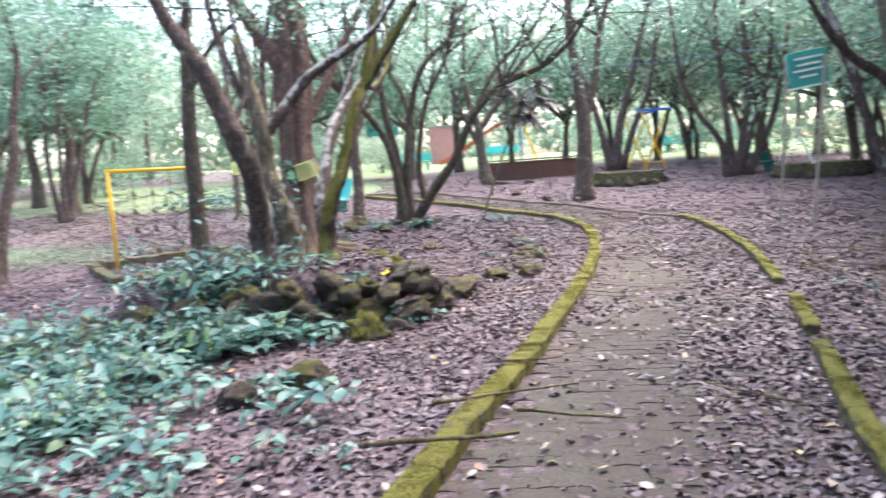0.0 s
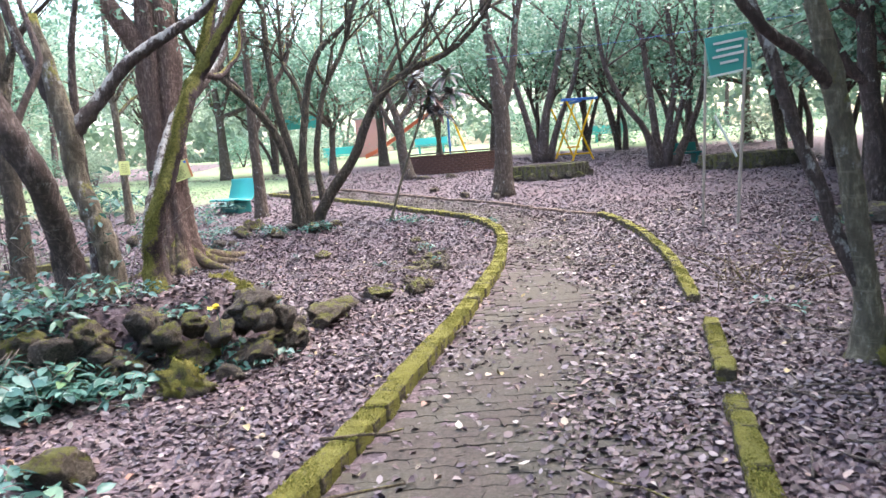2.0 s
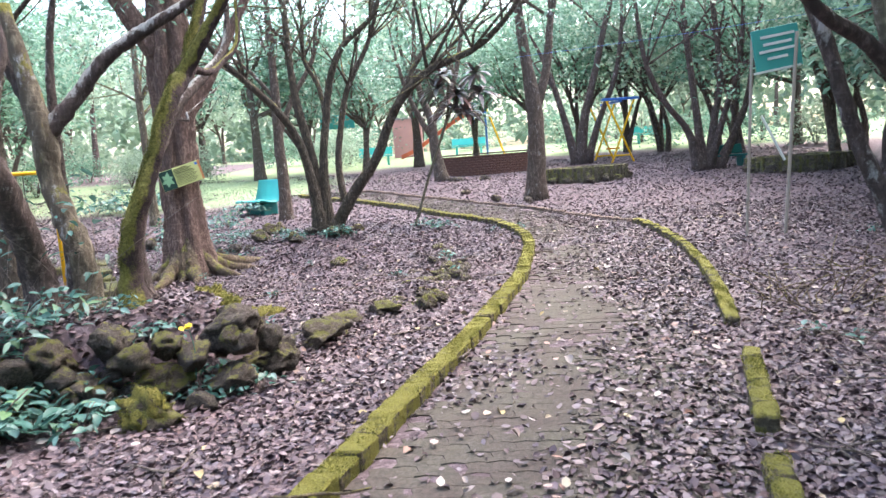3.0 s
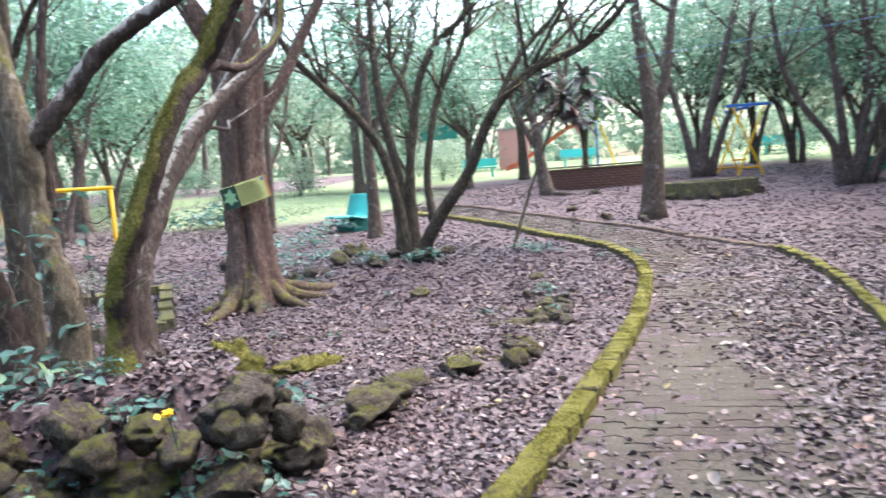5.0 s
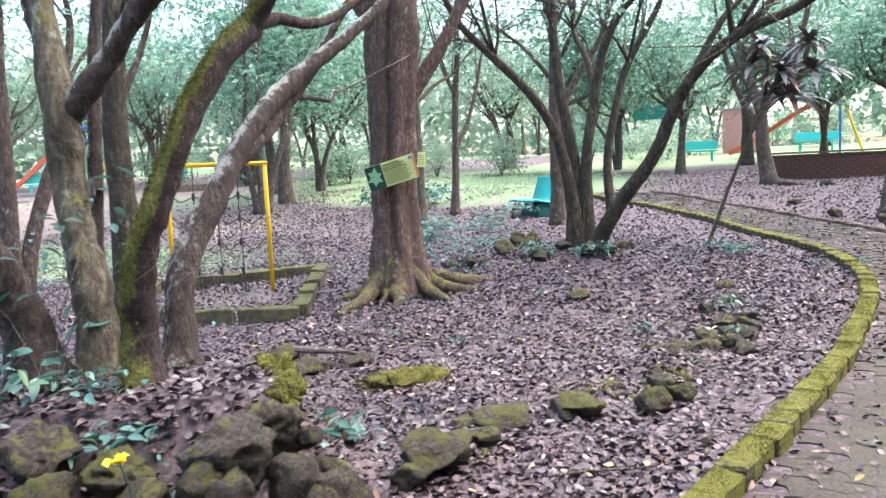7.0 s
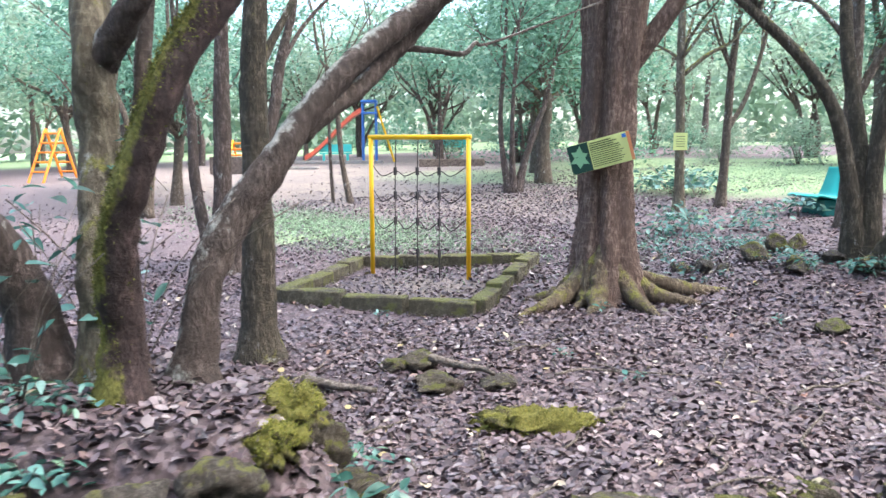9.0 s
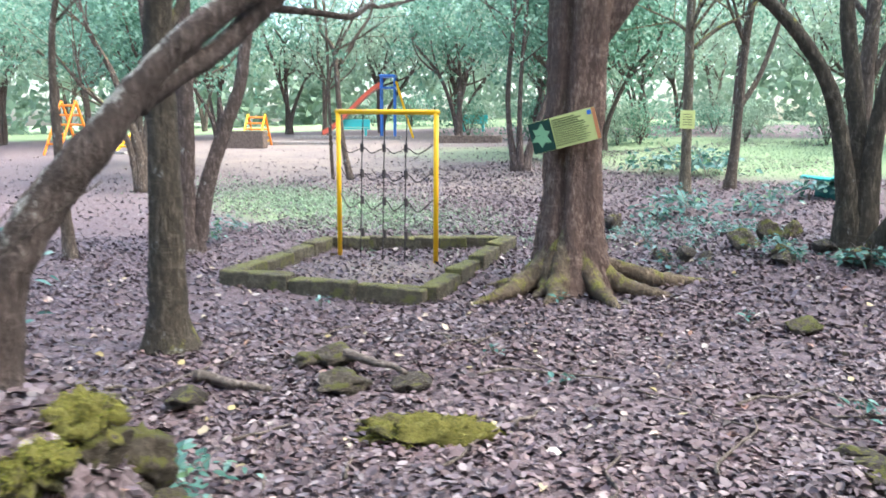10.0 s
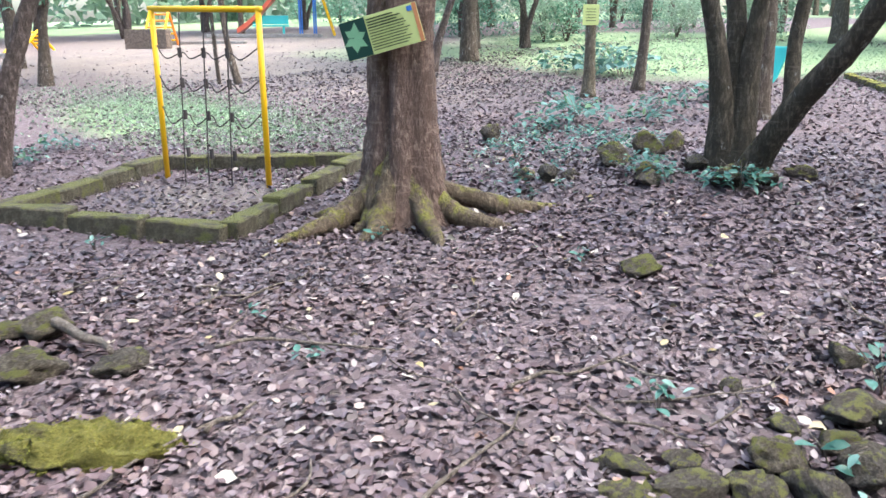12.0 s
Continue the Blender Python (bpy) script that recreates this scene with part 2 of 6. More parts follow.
M_BARK_ROOT = bark("root_bark", (0.14, 0.1, 0.07), (0.38, 0.3, 0.2), 0.42, 0.0, 1.4, 0.1)
M_TWIG = bark("dry_twigs", (0.2, 0.16, 0.135), (0.44, 0.37, 0.33))
M_STONE = mossy_stone("weathered_stone", (0.081, 0.066, 0.056), (0.23, 0.196, 0.166), (0.26, 0.25, 0.08), 0.27)
M_STONE_MOSS = mossy_stone("moss_capped_stone", (0.085, 0.068, 0.052), (0.25, 0.21, 0.168), (0.19, 0.187, 0.05), 0.4)
M_KERB = mossy_stone("moss_covered_kerb", (0.09, 0.075, 0.05), (0.25, 0.21, 0.14), (0.28, 0.265, 0.05), 0.66)
M_KERB_DULL = mossy_stone("dull_weathered_kerb", (0.15, 0.11, 0.09), (0.34, 0.27, 0.23), (0.25, 0.24, 0.07), 0.2)
M_BED_KERB = mossy_stone("damp_mossy_kerb", (0.10, 0.085, 0.06), (0.26, 0.23, 0.17), (0.2, 0.195, 0.07), 0.48)
M_MOSS = mossy_stone("yellow_green_moss", (0.1, 0.09, 0.04), (0.2, 0.17, 0.08), (0.25, 0.23, 0.055), 0.8)
M_PAVER = trodden("worn_concrete_paver", (0.068, 0.06, 0.049), (0.12, 0.108, 0.09), (0.062, 0.049, 0.042))
M_BRICK = mossy_stone("dark_red_brick", (0.16, 0.085, 0.065), (0.34, 0.185, 0.145), (0.2, 0.2, 0.06), 0.02)
M_YELLOW = paint("yellow_paint", (0.85, 0.47, 0.01), 0.4, 0.2)
M_RED = paint("red_paint", (0.8, 0.16, 0.1), 0.35, 0.05)
M_ORANGE = paint("orange_paint", (0.85, 0.25, 0.03), 0.4, 0.1)
M_BLUE = paint("blue_paint", (0.06, 0.18, 0.55), 0.4, 0.1)
M_TURQ = paint("turquoise_paint", (0.07, 0.50, 0.47), 0.35, 0.08)
M_GREEN = paint("dark_green_paint", (0.015, 0.14, 0.13), 0.4, 0.1)
M_BOARD = paint("teal_sign_paint", (0.05, 0.33, 0.29), 0.45, 0.05)
M_WHITE = paint("faded_white_paint", (0.62, 0.68, 0.64), 0.6, 0.05)
M_PINK = paint("faded_red_wall_paint", (0.55, 0.27, 0.24), 0.7, 0.05)
M_POST = paint("weathered_post", (0.36, 0.31, 0.26), 0.8, 0.3)
M_ROPE = paint("dark_rope", (0.06, 0.05, 0.05), 0.9, 0.0)
M_LIME = paint("lime_sign_print", (0.6, 0.65, 0.26), 0.4, 0.0)
M_SIGN_DARK = paint("dark_green_sign_print", (0.015, 0.05, 0.04), 0.4, 0.0)
M_SIGN_LEAF = paint("light_green_leaf_print", (0.22, 0.42, 0.25), 0.4, 0.0)
M_INK = paint("dark_ink", (0.05, 0.06, 0.03), 0.5, 0.0)
M_SIGN_EDGE = paint("orange_sign_strip", (0.6, 0.25, 0.12), 0.4, 0.0)
M_CONCRETE = mossy_stone("pale_concrete", (0.30, 0.27, 0.25), (0.52, 0.48, 0.45), (0.2, 0.2, 0.1), 0.02)


# ---- building helpers ----
def finish(me, mat, smooth):
    me.materials.append(mat)
    if smooth:
        me.polygons.foreach_set("use_smooth", [True] * len(me.polygons))
    me.update()
    return me


def mesh_of(name, verts, faces, mat, smooth=False):
    me = bpy.data.meshes.new(name)
    me.from_pydata(verts, [], faces)
    return finish(me, mat, smooth)


def part(name, bm, mat, parent, label="", smooth=False):
    """One mesh object under a thing or a part, from a bmesh or a mesh."""
    if isinstance(bm, bmesh.types.BMesh):
        me = bpy.data.meshes.new(name)
        bm.to_mesh(me)
        bm.free()
        finish(me, mat, smooth)
    else:
        me = bm
    ob = new(name, me)
    ob.parent = parent
    if label:
        tagged(ob, label)
    return ob


def thing(name, label, category, at=None, group="", kind=""):
    ob = new(name)
    ob.empty_display_size = 0.2
    if at is not None:
        ob.matrix_basis = at
    return tagged(ob, label, category, group, kind)


def box(w, d, h, m=None, bevel=0.01, bm=None):
    """A bevelled box centred on the origin of m."""
    made = bmesh.new()
    bmesh.ops.create_cube(made, size=1.0, matrix=Matrix.Diagonal((w, d, h, 1)))
    if bevel:
        bmesh.ops.bevel(made, geom=made.edges[:], offset=bevel, segments=2, affect='EDGES', profile=0.6)
    if m is not None:
        bmesh.ops.transform(made, matrix=m, verts=made.verts[:])
    if bm is None:
        return made
    me = bpy.data.meshes.new("tmp")
    made.to_mesh(me)
    made.free()
    bm.from_mesh(me)
    bpy.data.meshes.remove(me)
    return bm


def spline(points, per=5):
    """Catmull-Rom through rows of numbers."""
    p = np.array(points, float)
    p = np.vstack([2 * p[0] - p[1], p, 2 * p[-1] - p[-2]])
    out = []
    for i in range(1, len(p) - 2):
        for k in range(per):
            t = k / per
            out.append(0.5 * (2 * p[i] + (p[i + 1] - p[i - 1]) * t + (2 * p[i - 1] - 5 * p[i] + 4 * p[i + 1] - p[i + 2]) * t * t
                              + (3 * p[i] - p[i - 1] - 3 * p[i + 1] + p[i + 2]) * t ** 3))
    out.append(p[-2])
    return np.array(out)


def tube(points, sides=10, per=5, lump=0.08, seed=0, flute=None):
    """Verts and faces of a tapering limb; rows are x, y, z, radius."""
    q = spline(points, per) if per > 1 else np.array(points, float)
    verts, faces = [], []
    side = Vector((1, 0.3, 0)).normalized()
    for i, row in enumerate(q):
        a = Vector(q[max(0, i - 1)][:3])
        b = Vector(q[min(len(q) - 1, i + 1)][:3])
        d = (b - a).normalized()
        side = (side - d * side.dot(d))
        side = side.normalized() if side.length > 1e-4 else d.orthogonal().normalized()
        up = d.cross(side)
        c, r = Vector(row[:3]), max(0.003, row[3])
        for k in range(sides):
            an = 2 * math.pi * k / sides
            way = side * math.cos(an) + up * math.sin(an)
            f = 1 + lump * noise.noise((c + way * r) * (2.2 / max(0.12, r * 3)) + Vector((seed * 7.1, seed, 0)))
            f += lump * 0.6 * noise.noise((c + way * r) * 14)
            if flute:
                f *= flute(an, row[2])
            verts.append(c + way * (r * f))
    for i in range(len(q) - 1):
        for k in range(sides):
            k2 = (k + 1) % sides
            faces.append((i * sides + k, i * sides + k2, (i + 1) * sides + k2, (i + 1) * sides + k))
    faces.append(tuple(range(sides))[::-1])
    faces.append(tuple((len(q) - 1) * sides + k for k in range(sides)))
    return verts, faces


def limb(name, points, mat, parent, label="", sides=10, per=5, lump=0.08, seed=0, flute=None):
    v, f = tube(points, sides, per, lump, seed, flute)
    return part(name, mesh_of(name, v, f, mat, True), mat, parent, label)


def rod(a, b, r, sides=8, bm=None):
    """A straight bar from a to b."""
    made = bm or bmesh.new()
    a, b = Vector(a), Vector(b)
    m = Matrix.Translation((a + b) / 2) @ (b - a).to_track_quat('Z', 'Y').to_matrix().to_4x4()
    bmesh.ops.create_cone(made, cap_ends=True, segments=sides, radius1=r, radius2=r, depth=(b - a).length, matrix=m)
    return made


def leaves_mesh(name, mat, pos, size, tilt, rng, aspect=0.42, curl=0.25, oval=False):
    """Folded leaves at pos (n x 3): four corner points and a raised midrib, each leaf an island."""
    n = len(pos)
    yaw = rng.uniform(0, 2 * math.pi, n)
    el = rng.normal(0, 1, n) * tilt
    ro = rng.normal(0, 1, n) * tilt
    d = np.stack([np.cos(yaw) * np.cos(el), np.sin(yaw) * np.cos(el), np.sin(el)], 1)
    s0 = np.stack([-np.sin(yaw), np.cos(yaw), np.zeros(n)], 1)
    up0 = np.cross(d, s0)
    s = s0 * np.cos(ro)[:, None] + up0 * np.sin(ro)[:, None]
    up = np.cross(d, s)
    L = size[:, None]
    W = L * aspect * rng.uniform(0.75, 1.25, n)[:, None]
    c = rng.uniform(-1, 1, n)[:, None] * curl * L
    a = pos - d * L * 0.5 + up * c * 0.5
    b = pos + d * L * 0.5 + up * c
    k = pos - d * L * 0.05
    e1 = k + s * W * 0.5 + up * (np.abs(c) * 0.5 + 0.05 * L)
    e2 = k - s * W * 0.5 + up * (np.abs(c) * 0.5 + 0.05 * L)
    if oval:
        lift = up * (np.abs(c) * 0.4 + 0.05 * L)
        near_, far_ = pos - d * L * 0.22, pos + d * L * 0.16
        v = np.stack([a, near_ + s * W * 0.42 + lift, far_ + s * W * 0.46 + lift, b, far_ - s * W * 0.46 + lift, near_ - s * W * 0.42 + lift], 1).reshape(-1, 3)
        idx = np.arange(n)[:, None] * 6
        tri = np.concatenate([idx + np.array(q) for q in ([0, 2, 1], [0, 3, 2], [0, 4, 3], [0, 5, 4])], 1).reshape(-1, 3)
    else:
        v = np.stack([a, e1, b, e2], 1).reshape(-1, 3)
        idx = np.arange(n)[:, None] * 4
        tri = np.concatenate([idx + np.array([0, 2, 1]), idx + np.array([0, 3, 2])], 1).reshape(-1, 3)
    me = bpy.data.meshes.new(name)
    me.vertices.add(len(v))
    me.vertices.foreach_set("co", v.astype(np.float32).ravel())
    me.loops.add(tri.size)
    me.loops.foreach_set("vertex_index", tri.astype(np.int32).ravel())
    me.polygons.add(len(tri))
    me.polygons.foreach_set("loop_start", np.arange(0, tri.size, 3, dtype=np.int32))
    me.materials.append(mat)
    me.update(calc_edges=True)
    me.validate()
    return me


def blades_mesh(name, mat, pos, size, tilt, rng, aspect=0.42):
    """Broad pointed leaves with a sunk midrib and a drooping tip, ten points each."""
    v, f = [], []
    rows = ((0.0, 0.0), (0.22, 0.8), (0.48, 1.0), (0.76, 0.62), (1.0, 0.0))
    for p, L in zip(pos, size):
        yaw, el, ro = rng.uniform(0, 6.28), rng.normal(0.1, tilt), rng.normal(0, tilt)
        d = np.array([math.cos(yaw) * math.cos(el), math.sin(yaw) * math.cos(el), math.sin(el)])
        s0 = np.array([-math.sin(yaw), math.cos(yaw), 0.0])
        s = s0 * math.cos(ro) + np.cross(d, s0) * math.sin(ro)
        up = np.cross(d, s)
        w, bend = L * aspect * rng.uniform(0.8, 1.2) / 2, rng.uniform(0.1, 0.35) * L
        k = len(v)
        for t, g in rows:
            c = np.array(p) + d * L * (t - 0.3) - np.array([0, 0, bend * t * t])
            if g == 0:
                v.append(c)
            else:
                v += [c - s * w * g + up * w * 0.3 * g, c, c + s * w * g + up * w * 0.3 * g]
        a = [k + 1, k + 4, k + 7]
        f += [(k, a[0] + 1, a[0]), (k, a[0] + 2, a[0] + 1)]
        for q0, q1 in zip(a, a[1:]):
            f += [(q0, q0 + 1, q1 + 1, q1), (q0 + 1, q0 + 2, q1 + 2, q1 + 1)]
        f += [(a[2], a[2] + 1, k + 10), (a[2] + 1, a[2] + 2, k + 10)]
    return mesh_of(name, [tuple(q) for q in v], f, mat, True)


def crown_mesh(name, mat, tips, rng, clumps, per, spread, size, droop=0.25, floor=-9.0):
    """A crown: clumps of leaves scattered about the limb tips, uneven and with gaps."""
    tips = np.array(tips, float)
    cen = tips[rng.integers(0, len(tips), clumps)] + rng.normal(0, 1, (clumps, 3)) * np.array(spread)
    rad = rng.uniform(0.18, 0.5, clumps)
    p = np.repeat(cen, per, 0) + rng.normal(0, 1, (clumps * per, 3)) * np.repeat(rad, per)[:, None] * np.array([1, 1, 0.55])
    p[:, 2] -= droop * rng.uniform(0, 1, len(p)) * np.repeat(rad, per)
    p = p[p[:, 2] > floor + 0.25 * np.sin(p[:, 0] * 3) + 0.25 * np.sin(p[:, 1] * 2.3)]
    return leaves_mesh(name, mat, p, rng.uniform(0.7, 1.3, len(p)) * size, 0.55, rng)


# ---- the lie of the land ----
def soft(a):
    a = np.maximum(a, 0.0)
    return a * a / (a + 1.0)


def mound(x, y):
    u = ((x + 1.6) * -0.93 + (y - 8.0) * -0.37) / 1.5
    w = ((x + 1.6) * 0.37 + (y - 8.0) * -0.93) / 0.75
    t = np.clip((1.15 - np.sqrt(u * u + w * w)) / 0.4, 0, 1)
    return 0.53 * t * t * (3 - 2 * t)


def height(x, y):
    """Ground height: level by the path, rising gently farther off, with the planted mound behind the stone edging."""
    x, y = np.asarray(x, float), np.asarray(y, float)
    h = 0.047 * soft(np.minimum(y, 52.0) - 11.5) + 0.02 * soft(np.minimum(-x, 45.0) - 2.5)
    h = h + mound(x, y) + 0.2 * np.exp(-((x + 1.5) / 1.5) ** 2 - ((y - 16.0) / 1.6) ** 2)
    along_ = np.clip((x * 0.25 + (y - 8.2) * 0.968), 0, 3.3)
    off_ = np.hypot(x - along_ * 0.25, y - 8.2 - along_ * 0.968)
    h = h + 0.09 * np.exp(-(off_ / 0.22) ** 2) * (0.8 + 0.4 * np.sin(5 * y + 3 * x))
    h = h + 0.02 * np.sin(1.9 * x + 0.7 * y) * np.sin(1.3 * y - 0.6 * x)
    return h


def ground_at(x, y):
    return float(height(x, y))


KERB_L = [(0.12, 1.6), (0.3, 3.2), (0.47, 4.02), (0.62, 4.75), (0.82, 5.6), (1.02, 6.5), (1.24, 7.6), (1.5, 9.0), (1.77, 10.6), (1.94, 11.9),
          (2.06, 13.2), (2.1, 14.2), (2.0, 15.2), (1.5, 16.65), (0.6, 18.3), (-0.7, 20.4), (-2.1, 22.4), (-4.2, 25.0)]
KERB_R = [(2.1, 1.6), (2.25, 2.8), (2.4, 3.7), (2.52, 4.3), (2.7, 5.1), (2.87, 5.85), (3.07, 6.63), (3.31, 7.65), (3.56, 9.05), (3.8, 10.3),
          (4.02, 11.9), (4.12, 13.6), (3.9, 15.4), (3.48, 16.45), (2.7, 17.8), (1.74, 19.4), (0.5, 21.3), (-1.1, 23.7), (-3.0, 26.3)]
L_LINE, R_LINE = spline(KERB_L, 8), spline(KERB_R, 8)


def line_x(line, y):
    return np.interp(y, line[:, 1], line[:, 0])


def on_path(x, y):
    """True between the two kerbs."""
    far = y > 14.0
    near = (x > line_x(L_LINE, y) + 0.02) & (x < line_x(R_LINE, y) - 0.02)
    # past the bend the path runs off to the left between the kerbs
    left_far = np.interp(x, L_LINE[::-1][:, 0][L_LINE[::-1][:, 1] > 14.2], L_LINE[::-1][:, 1][L_LINE[::-1][:, 1] > 14.2])
    r2 = R_LINE[R_LINE[:, 1] > 13.6][::-1]
    right_far = np.interp(x, r2[:, 0], r2[:, 1])
    return np.where(far, (y > left_far) & (y < right_far) & (x > -5) & (x < 4.05), near & (y > 1.4))


def axis(lo, hi, step, reach):
    a = list(np.arange(lo, hi + 1e-6, step))
    s = step
    while a[-1] < reach:
        s *= 1.22
        a.append(a[-1] + s)
    s = step
    while a[0] > -reach:
        s *= 1.22
        a.insert(0, a[0] - s)
    return np.array(a)


gx, gy = axis(-9.0, 8.0, 0.14, 600), axis(0.0, 20.0, 0.14, 600)
GX, GY = np.meshgrid(gx, gy)
under = on_path(GX, GY)
GZ = height(GX, GY) - np.where(under, 0.001, 0.0) + np.where(under, 0.0035, 0.012) * np.sin(GX * 9.1 + np.sin(GY * 7)) * np.sin(GY * 8.3)
nx, ny = len(gx), len(gy)
ids = np.arange(nx * ny).reshape(ny, nx)
quads = np.stack([ids[:-1, :-1], ids[:-1, 1:], ids[1:, 1:], ids[1:, :-1]], -1).reshape(-1, 4)
g_me = bpy.data.meshes.new("ground")
g_me.from_pydata(np.stack([GX, GY, GZ], -1).reshape(-1, 3).tolist(), [], quads.tolist())
finish(g_me, soil, True)
blob = lambda cx, cy, rx, ry: np.exp(-((GX - cx) / rx) ** 2 - ((GY - cy) / ry) ** 2)
lawn = np.clip(1.1 * blob(-9.5, 14.2, 3.0, 1.3) + 1.3 * blob(-8.5, 27.5, 4.0, 4.5) + 1.2 * blob(-13, 32, 7, 4) + 0.8 * blob(-17, 24, 4, 3), 0, 1)
lawn = np.maximum(lawn, np.clip((np.hypot(GX, GY - 8) - 27) / 5, 0, 1) * (GX > -12))
lawn = np.maximum(lawn, np.clip((np.hypot(GX, GY - 10) - 40) / 6, 0, 1))
dust = np.clip(1.0 * blob(-20, 19, 8, 6) + 1.0 * blob(-27, 26, 8, 8) + 0.9 * blob(-11, 18.5, 4, 2.5) + 1.2 * blob(-4.6, 12.55, 0.75, 0.75) , 0, 1)
for nm, val in (("lawn", lawn), ("bare", dust)):
    g_me.attributes.new(nm, 'FLOAT', 'POINT').data.foreach_set("value", val.astype(np.float32).ravel())
ground = tagged(new("ground", g_me), "leaf-strewn brown woodland soil with patches of lawn", "ground", kind="structure")


# limbs of the trees near the walk: x, y, z and radius
TREES = {}
TREES['mossy'] = [
    [(-0.97, 8.15, 0.5, 0.104), (-1.0, 8.17, 0.77, 0.084), (-0.96, 8.15, 1.0, 0.079), (-0.9, 8.14, 1.21, 0.07), (-0.83, 8.17, 1.37, 0.064), (-0.78, 8.22, 1.54, 0.062), (-0.73, 8.28, 1.73, 0.062), (-0.71, 8.37, 1.9, 0.063), (-0.68, 8.48, 2.05, 0.066), (-0.66, 8.62, 2.2, 0.069), (-0.6, 8.74, 2.36, 0.06)],
    [(-0.6, 8.74, 2.36, 0.055), (-0.6, 8.85, 2.55, 0.05), (-0.55, 9.0, 2.85, 0.044), (-0.5, 9.15, 3.2, 0.037), (-0.48, 9.3, 3.6, 0.026)],
    [(-0.64, 8.68, 2.26, 0.04), (-0.63, 8.9, 2.33, 0.033), (-0.61, 9.12, 2.33, 0.03), (-0.58, 9.38, 2.42, 0.026), (-0.5, 9.68, 2.7, 0.021)],
]
TREES['leaning'] = [
    [(-1.06, 8.45, 0.59, 0.095), (-1.13, 8.55, 0.91, 0.076), (-1.16, 8.69, 1.17, 0.08), (-1.15, 8.89, 1.42, 0.074), (-1.16, 9.06, 1.63, 0.064), (-1.15, 9.26, 1.84, 0.061), (-1.14, 9.46, 2.01, 0.059), (-1.08, 9.73, 2.21, 0.054), (-0.97, 10.04, 2.44, 0.046), (-0.86, 10.37, 2.76, 0.036)],
    [(-1.16, 9.05, 1.57, 0.05), (-1.16, 9.21, 1.69, 0.047), (-1.17, 9.37, 1.79, 0.048), (-1.18, 9.53, 1.92, 0.043), (-1.13, 9.76, 2.15, 0.039), (-1.1, 9.97, 2.42, 0.031)],
    [(-1.15, 9.38, 1.8, 0.027), (-1.19, 9.58, 1.99, 0.02), (-1.2, 9.84, 2.02, 0.017), (-1.21, 10.09, 2.02, 0.015), (-1.28, 10.25, 2.1, 0.012), (-1.33, 10.45, 2.13, 0.009)],
]
TREES['curved'] = [
    [(-1.55, 8.02, 0.5, 0.16), (-1.6, 7.98, 0.85, 0.112), (-1.55, 7.76, 1.25, 0.102), (-1.52, 7.55, 1.55, 0.1), (-1.58, 7.42, 1.82, 0.104), (-1.68, 7.36, 2.12, 0.092), (-1.77, 7.31, 2.39, 0.083), (-1.92, 7.25, 2.66, 0.073), (-2.09, 7.18, 3.02, 0.054)],
    [(-1.67, 7.48, 1.73, 0.034), (-1.6, 7.64, 2.05, 0.029), (-1.52, 7.81, 2.38, 0.026), (-1.61, 7.91, 2.67, 0.022), (-1.72, 8.0, 3.04, 0.019)],
]
TREES['forked'] = [
    [(-1.36, 8.2, 0.5, 0.12), (-1.37, 8.21, 0.75, 0.1), (-1.4, 8.22, 1.0, 0.098), (-1.5, 8.25, 1.25, 0.088), (-1.6, 8.3, 1.55, 0.084), (-1.62, 8.3, 1.9, 0.094)],
    [(-1.5, 8.3, 0.5, 0.08), (-1.53, 8.33, 0.8, 0.06), (-1.58, 8.4, 1.15, 0.045), (-1.62, 8.48, 1.6, 0.04), (-1.66, 8.55, 2.1, 0.036), (-1.64, 8.63, 2.7, 0.028)],
    [(-1.63, 8.3, 1.86, 0.072), (-1.76, 8.37, 2.17, 0.051), (-1.9, 8.39, 2.46, 0.048), (-2.01, 8.41, 2.76, 0.043), (-2.1, 8.44, 3.15, 0.032)],
    [(-1.61, 8.31, 1.86, 0.078), (-1.39, 8.42, 2.13, 0.061), (-1.19, 8.48, 2.38, 0.057), (-0.98, 8.54, 2.54, 0.052), (-0.76, 8.59, 2.67, 0.046), (-0.46, 8.69, 2.89, 0.034)],
]
TREES['straight'] = [
    [(-3, 9.75, -0.03, 0.181), (-3.01, 9.74, 0.35, 0.129), (-3, 9.75, 1.05, 0.107), (-3, 9.75, 1.54, 0.096), (-3, 9.75, 2.03, 0.091), (-2.98, 9.77, 2.46, 0.083), (-2.96, 9.8, 3, 0.071), (-2.93, 9.84, 3.52, 0.05)],
    [(-3, 9.76, 2.03, 0.04), (-3.03, 9.93, 2.3, 0.031), (-3.06, 10.11, 2.59, 0.026), (-3.1, 10.27, 3, 0.019)],
]
TREES['dark_clump'] = [
    [(-6.87, 11.24, -0.09, 0.164), (-6.87, 11.23, 0.6, 0.117), (-6.86, 11.25, 1.41, 0.107), (-6.85, 11.27, 2.3, 0.095), (-6.83, 11.29, 2.99, 0.073), (-6.8, 11.32, 3.76, 0.048)],
    [(-6.83, 11.29, -0.01, 0.111), (-6.81, 11.47, 0.85, 0.094), (-6.76, 11.7, 1.53, 0.083), (-6.74, 11.89, 2.03, 0.073), (-6.77, 12, 2.58, 0.065), (-6.73, 12.22, 3.54, 0.041)],
    [(-6.93, 11.16, -0.07, 0.09), (-7.16, 11.11, 0.65, 0.074), (-7.36, 11.1, 1.28, 0.066), (-7.51, 11.16, 1.98, 0.058), (-7.73, 11.11, 2.85, 0.042)],
]
